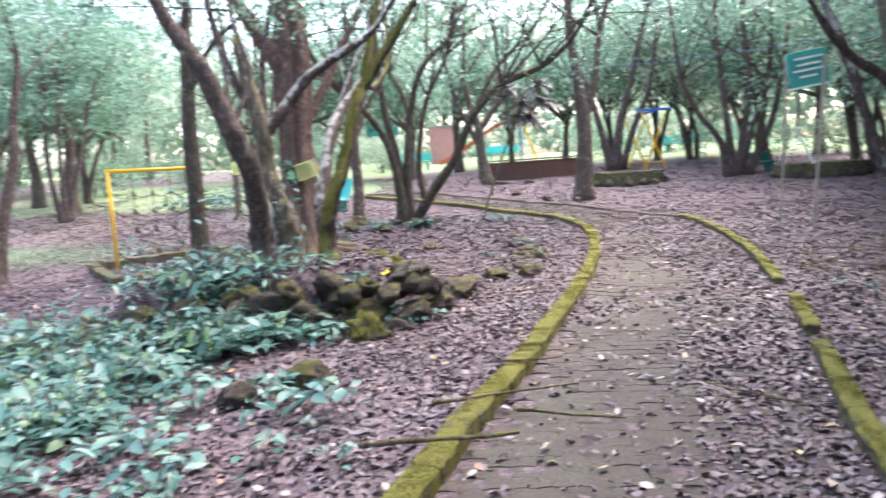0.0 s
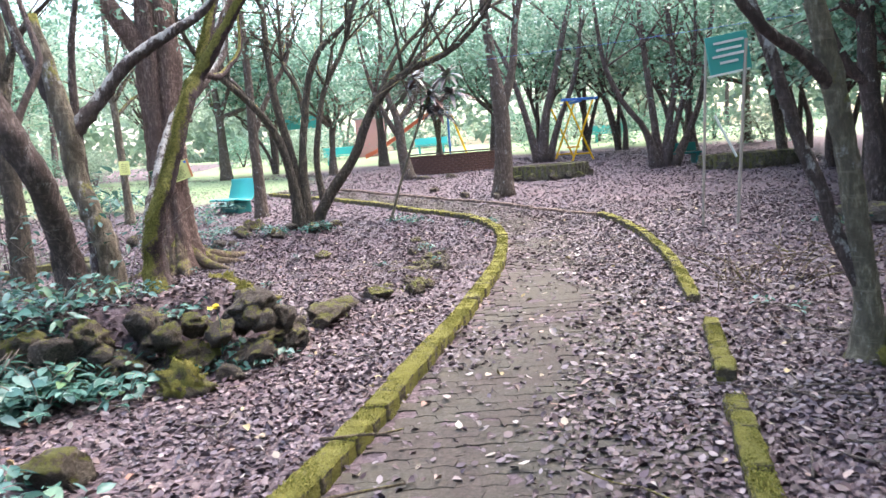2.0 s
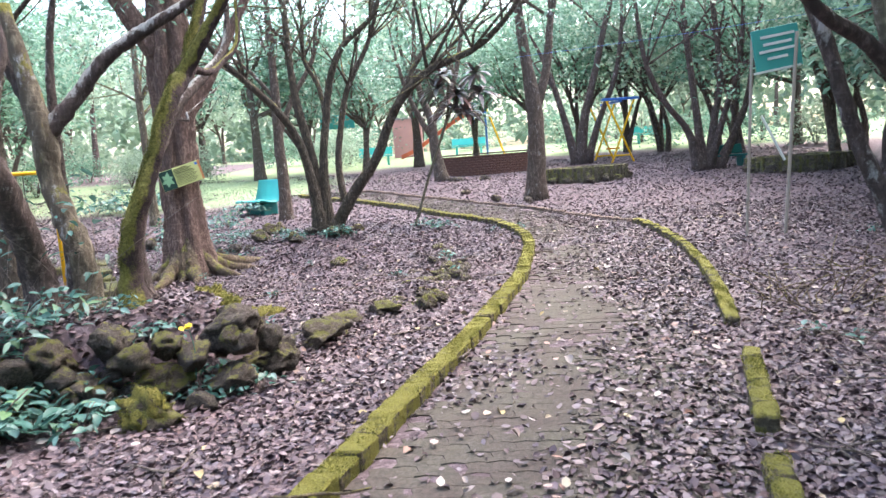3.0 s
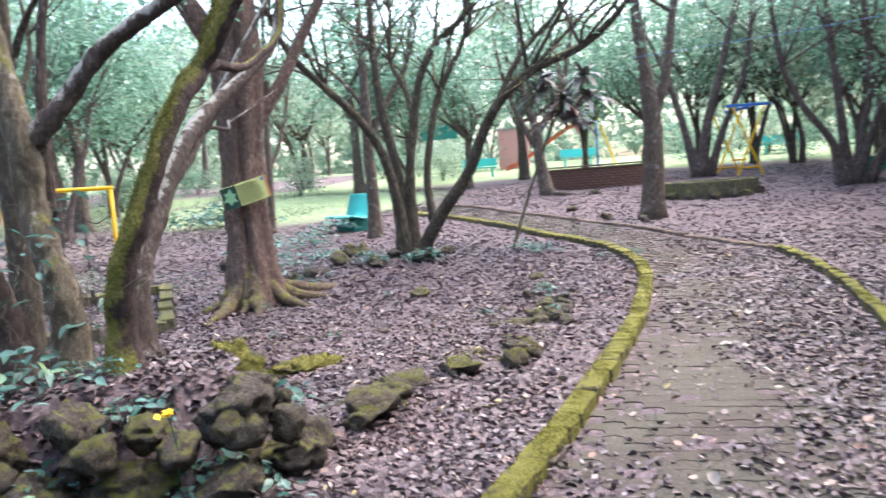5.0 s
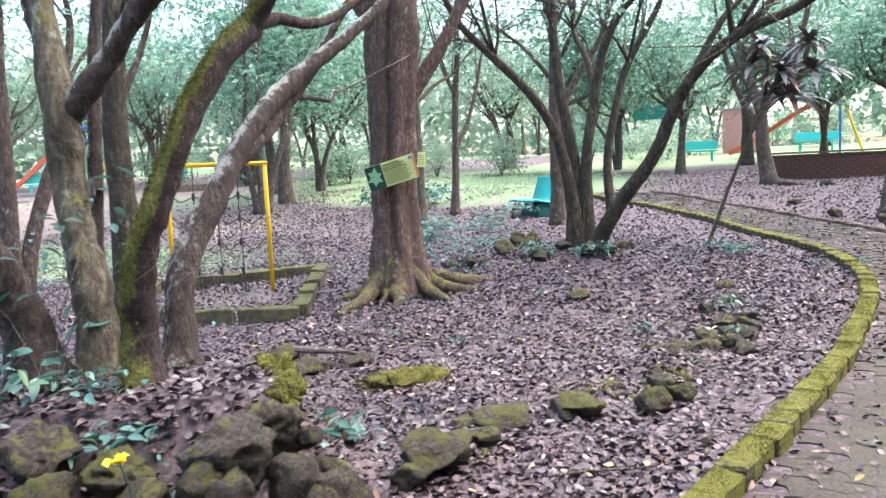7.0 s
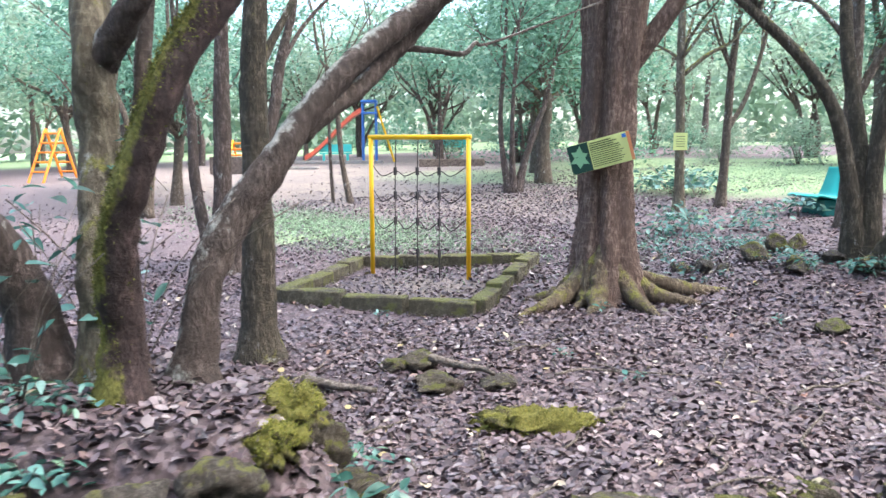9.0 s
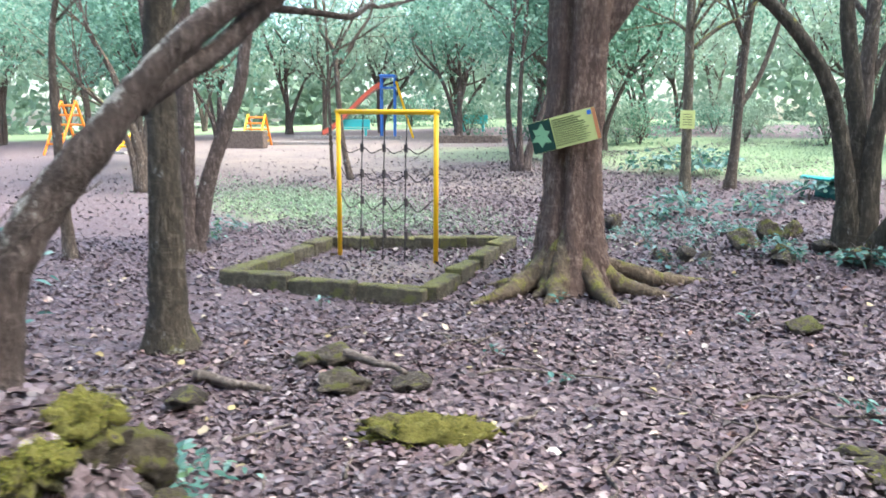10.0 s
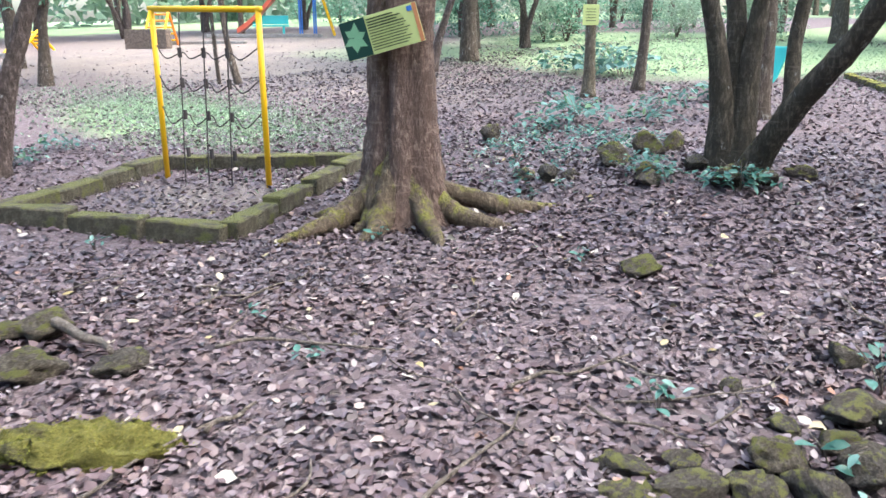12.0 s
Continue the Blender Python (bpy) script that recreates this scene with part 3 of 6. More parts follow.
TREES['slim'] = [
    [(-7.09, 10.01, 0.11, 0.079), (-7.11, 9.98, 0.67, 0.058), (-7.12, 9.97, 1.13, 0.053), (-7.14, 9.95, 1.81, 0.042), (-7.11, 9.98, 2.57, 0.032), (-7.02, 10.1, 3.3, 0.023)],
]
TREES['clump'] = [
    [(-1.38, 15.74, 0.38, 0.147), (-1.42, 15.62, 1.11, 0.087), (-1.55, 15.48, 1.88, 0.068), (-1.83, 15.32, 2.43, 0.062), (-2.24, 15.14, 2.91, 0.056), (-2.64, 14.95, 3.38, 0.044), (-2.86, 14.8, 3.94, 0.035), (-2.98, 14.66, 4.55, 0.024)],
    [(-1.35, 15.75, 0.38, 0.132), (-1.4, 15.81, 1.27, 0.088), (-1.5, 15.86, 1.9, 0.077), (-1.64, 15.9, 2.53, 0.071), (-1.72, 15.96, 3.33, 0.059), (-1.74, 16.02, 4.21, 0.047), (-1.81, 16.08, 5.08, 0.03)],
    [(-1.28, 15.76, 0.38, 0.132), (-1.25, 15.82, 1.53, 0.077), (-1.15, 15.89, 2.31, 0.065), (-1.02, 15.96, 3, 0.059), (-0.77, 16.05, 3.5, 0.053), (-0.31, 16.18, 3.91, 0.041), (-0.01, 16.28, 4.49, 0.03)],
    [(-1.23, 15.77, 0.42, 0.116), (-0.77, 15.67, 0.95, 0.099), (-0.3, 15.58, 1.54, 0.086), (0.12, 15.48, 2.35, 0.073), (0.68, 15.4, 2.86, 0.066), (1.43, 15.35, 3.14, 0.054), (1.93, 15.26, 3.5, 0.042), (2.27, 15.14, 3.97, 0.029)],
    [(-0.99, 16.01, 0.83, 0.066), (-1.06, 16.14, 1.51, 0.06), (-0.98, 16.3, 2.22, 0.055), (-0.83, 16.47, 2.85, 0.049), (-0.43, 16.68, 3.65, 0.04), (-0.2, 16.86, 4.56, 0.028)],
    [(0.12, 15.39, 2.3, 0.05), (0.5, 15.59, 3.06, 0.039), (0.76, 15.77, 3.39, 0.033), (1.11, 15.96, 3.8, 0.025)],
    [(-1.15, 15.88, 2.27, 0.047), (-1.29, 16.1, 2.86, 0.041), (-1.54, 16.29, 3.35, 0.036), (-1.57, 16.52, 4.19, 0.028)],
]
TREES['behind_bench'] = [
    [(-3.08, 19.5, 0.25, 0.17), (-3.04, 19.51, 1.13, 0.129), (-3.06, 19.5, 2.07, 0.109), (-3.04, 19.51, 2.99, 0.098), (-3.04, 19.51, 4.12, 0.078), (-3.05, 19.51, 5.24, 0.058)],
    [(-3.05, 19.5, 2.18, 0.069), (-2.74, 19.73, 2.97, 0.06), (-2.24, 19.98, 3.87, 0.05), (-2.09, 20.17, 4.81, 0.035)],
]
TREES['middle'] = [
    [(2.47, 20.25, 0.32, 0.264), (2.56, 20.25, 1.47, 0.2), (2.56, 20.25, 2.4, 0.181), (2.44, 20.25, 3.46, 0.124), (2.33, 20.25, 4.63, 0.1), (2.35, 20.25, 5.77, 0.072)],
    [(2.59, 20.25, 2.33, 0.125), (2.9, 20.36, 3.3, 0.096), (3.05, 20.46, 4.35, 0.079), (3.34, 20.56, 5.5, 0.056)],
]
TREES['right_near'] = [
    [(4.02, 6.75, -0.05, 0.147), (3.99, 6.75, 0.39, 0.079), (3.95, 6.75, 0.77, 0.074), (3.89, 6.75, 1.22, 0.069), (3.81, 6.75, 1.7, 0.069), (3.72, 6.75, 2.13, 0.06), (3.66, 6.75, 2.52, 0.049), (3.62, 6.75, 3, 0.035)],
    [(3.97, 6.75, 0.46, 0.053), (3.85, 6.81, 0.77, 0.049), (3.78, 6.88, 1.07, 0.046), (3.66, 6.95, 1.46, 0.042), (3.55, 7.01, 1.93, 0.042), (3.44, 7.08, 2.32, 0.034), (3.32, 7.14, 2.75, 0.023)],
    [(3.81, 6.75, 1.68, 0.048), (3.6, 6.67, 1.88, 0.039), (3.36, 6.59, 2.03, 0.035), (3.16, 6.52, 2.25, 0.029), (2.98, 6.44, 2.53, 0.018)],
]
TREES['right_dark'] = [
    [(7.98, 14.25, 0.04, 0.226), (7.98, 14.25, 1.1, 0.162), (7.87, 14.25, 2.09, 0.145), (7.84, 14.25, 2.97, 0.129), (7.77, 14.25, 3.83, 0.105), (7.7, 14.25, 5.02, 0.067)],
    [(7.89, 14.25, 2, 0.092), (7.47, 14.14, 2.37, 0.076), (6.96, 14.04, 3.43, 0.059), (6.68, 13.93, 4.18, 0.036)],
]
TREES['right_edge'] = [
    [(8.15, 13.9, -0, 0.174), (8.28, 13.9, 1.07, 0.135), (8.53, 13.9, 2.18, 0.111), (8.79, 13.91, 3.17, 0.095), (8.97, 13.91, 4.32, 0.065)],
]
TREES['right_clump'] = [
    [(7.22, 24.8, 0.53, 0.214), (6.92, 24.72, 1.64, 0.099), (6.29, 24.63, 2.51, 0.084), (5.83, 24.54, 3.51, 0.069), (5.64, 24.46, 4.62, 0.055), (5.52, 24.38, 5.71, 0.041)],
    [(7.31, 24.8, 0.52, 0.199), (7.23, 24.92, 1.79, 0.114), (7.15, 25.05, 2.96, 0.099), (7.07, 25.17, 4.13, 0.085), (7.01, 25.3, 5.62, 0.064)],
    [(7.47, 24.8, 0.51, 0.199), (7.61, 24.8, 1.76, 0.106), (7.83, 24.81, 2.89, 0.091), (7.8, 24.81, 4.02, 0.077), (7.7, 24.8, 5.47, 0.062)],
    [(7.64, 24.8, 0.53, 0.185), (8.21, 24.89, 1.55, 0.099), (8.61, 24.97, 2.51, 0.085), (8.85, 25.04, 3.81, 0.071), (9.1, 25.12, 5.25, 0.056)],
    [(7.42, 24.8, 0.54, 0.142), (7.86, 24.61, 2.06, 0.084), (8.23, 24.41, 3.3, 0.069), (8.32, 24.21, 4.84, 0.054)],
]
TREES['swing_clump'] = [
    [(4.49, 30.5, 0.75, 0.231), (4.71, 30.5, 2.39, 0.158), (5.11, 30.51, 3.78, 0.123), (5.52, 30.51, 5.36, 0.104), (5.91, 30.52, 6.72, 0.078)],
    [(4.39, 30.5, 0.76, 0.195), (4.08, 30.63, 2.24, 0.124), (3.77, 30.76, 3.51, 0.106), (3.43, 30.89, 4.57, 0.08)],
    [(4.7, 30.5, 0.78, 0.177), (5.21, 30.37, 2.34, 0.105), (5.79, 30.25, 3.71, 0.087), (6.06, 30.12, 5.26, 0.069)],
]
TREES['far_fork'] = [
    [(-0.18, 27.6, 0.68, 0.24), (-0.35, 27.6, 1.75, 0.167), (-0.4, 27.6, 2.64, 0.143), (-0.66, 27.59, 3.43, 0.103), (-0.77, 27.59, 4.35, 0.079), (-0.74, 27.59, 5.61, 0.062)],
    [(-0.39, 27.6, 2.57, 0.127), (0.07, 27.74, 3.2, 0.111), (0.43, 27.87, 3.92, 0.08), (0.73, 28.01, 5.38, 0.064)],
    [(-0.43, 27.6, 2.12, 0.095), (-0.77, 27.46, 2.79, 0.087), (-1.06, 27.32, 3.54, 0.07), (-1.31, 27.19, 4.53, 0.054)],
]
TREES['signed'] = [
    [(-6.35, 20.1, 0.22, 0.133), (-6.35, 20.11, 1.19, 0.088), (-6.36, 20.09, 2.21, 0.087), (-6.37, 20.07, 3.21, 0.077), (-6.37, 20.08, 4.19, 0.068), (-6.36, 20.09, 5.35, 0.051)],
    [(-6.36, 20.08, 2.91, 0.043), (-6.14, 20.59, 3.33, 0.039), (-5.97, 21.03, 3.55, 0.031), (-5.81, 21.46, 3.97, 0.022)],
]
TREES['slim_far'] = [
    [(-6.14, 21.19, 0.38, 0.128), (-6.1, 21.24, 1.19, 0.086), (-6.08, 21.27, 2.03, 0.081), (-6.05, 21.3, 3.07, 0.071), (-5.99, 21.38, 4.09, 0.062), (-5.97, 21.41, 5.29, 0.044)],
    [(-6.08, 21.27, 1.93, 0.054), (-5.92, 21.63, 2.56, 0.05), (-5.81, 21.94, 3.41, 0.041), (-5.76, 22.17, 4.15, 0.027)],
]
TREES['shrub_tree'] = [
    [(-11.7, 21, 0.47, 0.153), (-11.81, 20.85, 1.35, 0.076), (-11.86, 20.78, 2.43, 0.064), (-11.8, 20.87, 4.03, 0.046), (-11.77, 20.9, 5.34, 0.034)],
    [(-11.61, 21.1, 0.47, 0.153), (-11.56, 21.34, 1.35, 0.088), (-11.46, 21.63, 2.18, 0.076), (-11.37, 21.91, 2.86, 0.053), (-11.28, 22.18, 3.96, 0.041)],
    [(-11.66, 21.04, 0.47, 0.117), (-11.61, 20.94, 1.76, 0.064), (-11.52, 20.9, 3.09, 0.046), (-11.38, 20.91, 4.51, 0.034)],
]
TREES['twin_thin'] = [
    [(-12.98, 17.13, 0.37, 0.087), (-13.09, 16.98, 1.21, 0.06), (-13.15, 16.91, 2.22, 0.059), (-13.2, 16.85, 3.22, 0.054), (-13.39, 16.6, 3.71, 0.037), (-13.46, 16.51, 4.56, 0.027)],
    [(-13.14, 16.91, 2.85, 0.043), (-13.01, 17.25, 3.48, 0.038), (-12.86, 17.61, 4.11, 0.027)],
    [(-13.32, 16.85, 0.31, 0.044), (-13.35, 16.81, 1.34, 0.038), (-13.36, 16.79, 2.48, 0.032), (-13.39, 16.75, 3.84, 0.027)],
]
TREES['left_clump'] = [
    [(-14.02, 12.85, 0.39, 0.128), (-14.05, 12.81, 1.22, 0.088), (-14.19, 12.62, 2.01, 0.068), (-14.33, 12.45, 2.68, 0.058), (-14.58, 12.12, 3.46, 0.043)],
    [(-14.03, 12.83, 0.39, 0.108), (-14.04, 12.98, 1.33, 0.069), (-14.05, 13.13, 2.25, 0.059), (-13.98, 13.38, 3.39, 0.044), (-14.06, 13.45, 4.52, 0.034)],
    [(-14.05, 12.81, 0.41, 0.088), (-14.05, 12.64, 1.22, 0.058), (-14.17, 12.32, 1.89, 0.043), (-14.37, 11.91, 2.33, 0.033)],
]


# ---- trees that stand by the walk ----
def make_tree(key, label, mat, crown, limb_mat=None, trunk_sides=12, lump=0.1, seed=1, name="tree", group="", flute=None, leaf=None, stem_is_trunk=False):
    """A tree: its first limb is the trunk; crown = (clumps, leaves each, spread, leaf size) or None."""
    rows = TREES[key]
    base = rows[0][0]
    z = ground_at(base[0], base[1])
    tree = thing(name, label, "tree", pose(base[0], base[1], z), group)
    inv = Vector((base[0], base[1], z))
    rng = np.random.default_rng(seed)
    tips = []
    for i, pts in enumerate(rows):
        q = [(x - inv.x, y - inv.y, zz - inv.z, r) for x, y, zz, r in pts]
        if i == 0 or stem_is_trunk and q[0][2] < 0.35:
            q[0] = (q[0][0], q[0][1], -0.12, q[0][3])
        last = np.array(q[-1][:3])
        way = np.array(q[-1][:3]) - np.array(q[-2][:3])
        way = way / np.linalg.norm(way)
        # thin the limb out past its last bend
        if crown:
            q.append((*(last + way * 0.7 + np.array([rng.normal(0, .2), rng.normal(0, .2), .25])), q[-1][3] * 0.45))
        main = i == 0 or stem_is_trunk and q[0][2] < 0.0
        near = base[1] < 11.5 or key == "clump"
        stem = limb("trunk" if main else "limb", q, mat if main or limb_mat is None else limb_mat, tree, sides=(26 if near else trunk_sides) if main else (14 if near else 8), per=8 if near else 4, lump=lump * (1.5 if near else 1), seed=seed + i, flute=flare if main else None)
        if key == "mossy" and i < 2:
            moss_side(stem, q, seed + i)
        tips += [q[-1][:3]]
        # side branches that fork off the upper half
        n_side = 4 if base[1] < 11.5 else (16 if key == "clump" else 7)
        for k in range(n_side):
            j = rng.integers(max(1, len(q) // 2), len(q))
            s = np.array(q[j][:3])
            if s[2] < (2.4 if base[1] < 11.5 else 1.3):
                continue
            out = way * 0.5 + rng.normal(0, 0.6, 3) + np.array([0, 0, 0.45])
            e1, e2 = s + out * 0.6, s + out * 1.3 + rng.normal(0, 0.2, 3)
            r0 = q[j][3] * 0.5
            limb("branch", [(*s, r0), (*e1, r0 * 0.7), (*e2, r0 * 0.35)], mat if limb_mat is None else limb_mat, tree, sides=6, per=4, seed=seed + 20 + k)
            tips.append(tuple(e2))
            if base[1] > 11.5:
                for w_ in range(3 if key == "clump" else 2):
                    o2 = out * 0.5 + rng.normal(0, 0.45, 3)
                    limb("twig", [(*e1, r0 * 0.4), (*(e1 + o2 * 0.6), r0 * 0.28), (*(e1 + o2 * 1.3), r0 * 0.12)], mat if limb_mat is None else limb_mat, tree, sides=5, per=3, seed=seed + 40 + k)
    if crown:
        clumps, per, spread, size = crown
        part("crown", crown_mesh("crown", leaf or M_LEAF, tips, rng, clumps, per, spread, size, floor=3.3 if base[1] < 11.5 else (2.7 if base[1] < 16 else 2.0)), None, tree)
    return tree


def moss_side(tree, q, seed):
    """Thick ragged moss down the upper side of a leaning trunk."""
    r = np.random.default_rng(seed)
    p, ways = spline(q, 40), []
    for row in p:
        if r.random() < 0.1 or row[2] < 0.05:
            continue
        for k in range(100):
            w = Vector((-0.35 + r.normal(0, 0.65), -0.75 + r.normal(0, 0.5), 0.4 + r.normal(0, 0.4))).normalized()
            if noise.noise(Vector(row[:3]) * 5.5 + w * 1.6) > 0.1 - 0.14 * min(1, row[2]) + 0.1 * r.random():
                ways.append(np.array(row[:3]) + np.array(w) * (row[3] * 0.99 + 0.01 * r.random()) + r.normal(0, 0.006, 3))
    ways = np.array(ways)
    tagged(part("moss", leaves_mesh("moss", M_TRUNK_TUFT, ways, r.uniform(0.006, 0.013, len(ways)), 1.0, r, 0.5), None, tree, "thick yellow-green moss"), kind="stuff")


def flutes(an, z):
    """Two fused stems with a groove between them, flaring to the foot."""
    flare = 1 + 0.35 * math.exp(-max(z, 0) / 0.25)
    return (1 + 0.05 * math.cos(2 * an + 0.5) + 0.045 * math.cos(5 * an + 1.0 + z * 0.4) - 0.34 * math.exp(-((an - 4.75) / 0.17) ** 2) - 0.15 * math.exp(-((an - 3.7) / 0.15) ** 2) - 0.12 * math.exp(-((an - 5.6) / 0.14) ** 2) - 0.2 * math.exp(-((an - 1.6) / 0.2) ** 2)) * flare


def flare(an, z):
    """A root flare at the foot of a trunk."""
    return 1 + 0.3 * math.exp(-max(z, 0) / 0.07) * (1 + 0.4 * math.cos(3 * an + 0.6))


CR = (70, 34, (0.8, 0.8, 0.45), 0.11)
make_tree("mossy", "leaning tree with moss-covered brown bark on a stone-edged mound", M_BARK_MOSS, (46, 30, (0.7, 0.7, 0.4), 0.1), M_BARK_MOSS, 16, 0.12, 3)
make_tree("leaning", "slanting tree, lichen-blotched bark painted sky-lit on top, knot of moss", M_BARK_LICHEN_LIT, (46, 30, (0.7, 0.7, 0.4), 0.1), M_BARK_LICHEN_LIT, 16, 0.1, 5)
make_tree("curved", "bent tree with dark brown trunk and a sawn knot", M_BARK_DARK, (40, 30, (0.7, 0.7, 0.4), 0.1), None, 16, 0.1, 7)
make_tree("forked", "forked tree with flaky peeling grey bark", M_BARK_FLAKY, (46, 30, (0.7, 0.7, 0.4), 0.1), M_BARK_LICHEN_LIT, 16, 0.14, 9)
make_tree("straight", "upright tree with grey-brown trunk, mossy at its foot", M_BARK_CLUMP, (60, 34, (0.9, 0.9, 0.5), 0.11), None, 14, 0.08, 11)
make_tree("dark_clump", "dark multi-stemmed tree beyond the climbing frame kerb", M_BARK_DARK, CR, None, 12, 0.1, 13, stem_is_trunk=True)
make_tree("slim", "slim pale-barked young tree in the leaf fall", M_BARK, CR, None, 10, 0.1, 15)
make_tree("clump", "many-stemmed spreading tree with smooth dark brown limbs", M_BARK_CLUMP, (70, 34, (1.0, 1.0, 0.5), 0.11), M_BARK_CLUMP, 12, 0.1, 17, stem_is_trunk=True)
make_tree("behind_bench", "straight tree standing beside the turquoise bench", M_BARK, CR, None, 10, 0.1, 19)
make_tree("middle", "upright forking tree beyond the bend of the path", M_BARK, CR, None, 12, 0.12, 21)
make_tree("right_near", "slender twin-stemmed tree with a moss lump at its foot", M_BARK_OLIVE, (60, 30, (0.8, 0.8, 0.4), 0.1), M_BARK_LICHEN_LIT, 14, 0.1, 23)
make_tree("right_dark", "thick dark tree beside low rubble", M_BARK_DARK, CR, None, 12, 0.1, 25)
make_tree("right_edge", "leaning dark tree beside low rubble", M_BARK_DARK, CR, None, 12, 0.1, 27)
make_tree("right_clump", "many-stemmed dark tree near the green bench", M_BARK_DARK, (150, 34, (1.3, 1.3, 0.8), 0.13), None, 9, 0.1, 29, stem_is_trunk=True)
make_tree("swing_clump", "many-stemmed dark tree beside the yellow swing", M_BARK_DARK, (150, 34, (1.3, 1.3, 0.9), 0.14), None, 9, 0.1, 31, stem_is_trunk=True)
make_tree("far_fork", "crooked forking tree before the brick planter", M_BARK, (110, 30, (1.2, 1.2, 0.7), 0.13), None, 9, 0.12, 33)
make_tree("signed", "slender tree with a small yellow sign on its trunk", M_BARK_FLAKY, CR, None, 9, 0.1, 35)
make_tree("slim_far", "slender tree with a spreading side branch", M_BARK, CR, None, 9, 0.1, 37)
make_tree("shrub_tree", "dense small tree with three thin dark stems", M_BARK_DARK, (170, 34, (1.1, 1.1, 0.8), 0.16), None, 8, 0.1, 39, stem_is_trunk=True)
make_tree("twin_thin", "pair of thin crooked stems in the play area", M_BARK, (60, 30, (1.0, 1.0, 0.5), 0.13), None, 8, 0.1, 41)
make_tree("left_clump", "many-stemmed grey tree in the play area", M_BARK, (90, 30, (1.2, 1.2, 0.6), 0.13), None, 8, 0.1, 43, stem_is_trunk=True)

# the great tree with spreading roots
bx, by = -2.72, 13.3
bz = ground_at(bx, by)
big = thing("tree", "large reddish-brown tree with fluted trunk and spreading surface roots", "tree", pose(bx, by, bz))
limb("trunk", [(0, 0, -0.2, 0.36), (0, 0, 0.15, 0.33), (0, 0.0, 0.5, 0.285), (-0.02, 0.01, 1.0, 0.26), (-0.02, 0.02, 1.6, 0.262), (0, 0.03, 2.2, 0.275), (0.03, 0.05, 2.9, 0.31), (0.05, 0.06, 3.4, 0.28), (0.0, 0.1, 4.6, 0.22), (0, 0.1, 6.4, 0.12)],
     M_BARK_BIG, big, sides=44, per=9, lump=0.13, seed=2, flute=flutes)
limb("limb", [(0.1, 0.1, 2.2, 0.11), (0.42, 0.35, 2.75, 0.085), (0.7, 0.6, 3.4, 0.07), (1.2, 0.9, 4.4, 0.06)], M_BARK_BIG, big)
limb("limb", [(-0.05, 0.0, 3.0, 0.16), (-0.6, -0.2, 4.0, 0.12), (-1.3, -0.3, 5.0, 0.06)], M_BARK_BIG, big)
ROOTS = [((-0.09, -1.0), (-0.12, -0.45), 0.115), ((0.32, -0.62), (0.18, -0.35), 0.125), ((0.85, -0.34), (0.42, -0.14), 0.10), ((0.92, 0.42), (0.5, 0.12), 0.10), ((0.95, 1.5), (0.55, 0.6), 0.09), ((-0.55, -0.5), (-0.3, -0.25), 0.1), ((-0.7, 0.4), (-0.35, 0.2), 0.1), ((0.05, -0.5), (0.03, -0.33), 0.1)]
for i, ((ex, ey), (mx, my), r) in enumerate(ROOTS):
    r = r * 0.82
    k = 0.22 / math.hypot(mx, my)
    limb("root", [(mx * k * 0.8, my * k * 0.8, 0.55, r * 0.5), (mx * k * 1.25, my * k * 1.25, 0.27, r * 0.9), (mx, my, 0.10, r), ((mx + ex) / 2 + 0.03, (my + ey) / 2, 0.035, r * 0.7), (ex, ey, -0.01, r * 0.4), (ex * 1.12, ey * 1.12, -0.06, r * 0.2)],
         M_BARK_ROOT, big, "brown root with a thin coat of moss", sides=14, per=8, lump=0.3, seed=i)
rng = np.random.default_rng(8)
part("crown", crown_mesh("crown", M_LEAF, [(0, 0, 5), (1.2, .9, 4.6), (-1.3, -.3, 5.2), (0, .1, 6.4), (.5, -1, 5)], rng, 130, 34, (1.0, 1.0, 0.6), 0.11), None, big)


# ---- kerbs ----
def block_mesh(name, w, d, h, mat, seed):
    """A worn kerb stone: bevelled box with dented edges."""
    bm = bmesh.new()
    bmesh.ops.create_cube(bm, size=1.0, matrix=Matrix.Diagonal((w, d, h, 1)))
    bmesh.ops.subdivide_edges(bm, edges=[e for e in bm.edges if abs((e.verts[0].co - e.verts[1].co).x) > 0.5 * w], cuts=2)
    bmesh.ops.bevel(bm, geom=[e for e in bm.edges if e.calc_face_angle(0) > 0.5], offset=0.012, segments=1, affect='EDGES')
    for v in bm.verts:
        v.co += noise.noise_vector(v.co * 9 + Vector((seed * 3.7, 0, 0))) * 0.01
        if v.co.z > 0:
            v.co.z += 0.012 * noise.noise(v.co * 14 + Vector((0, seed, 0)))
    me = bpy.data.meshes.new(name)
    bm.to_mesh(me)
    bm.free()
    return finish(me, mat, False)


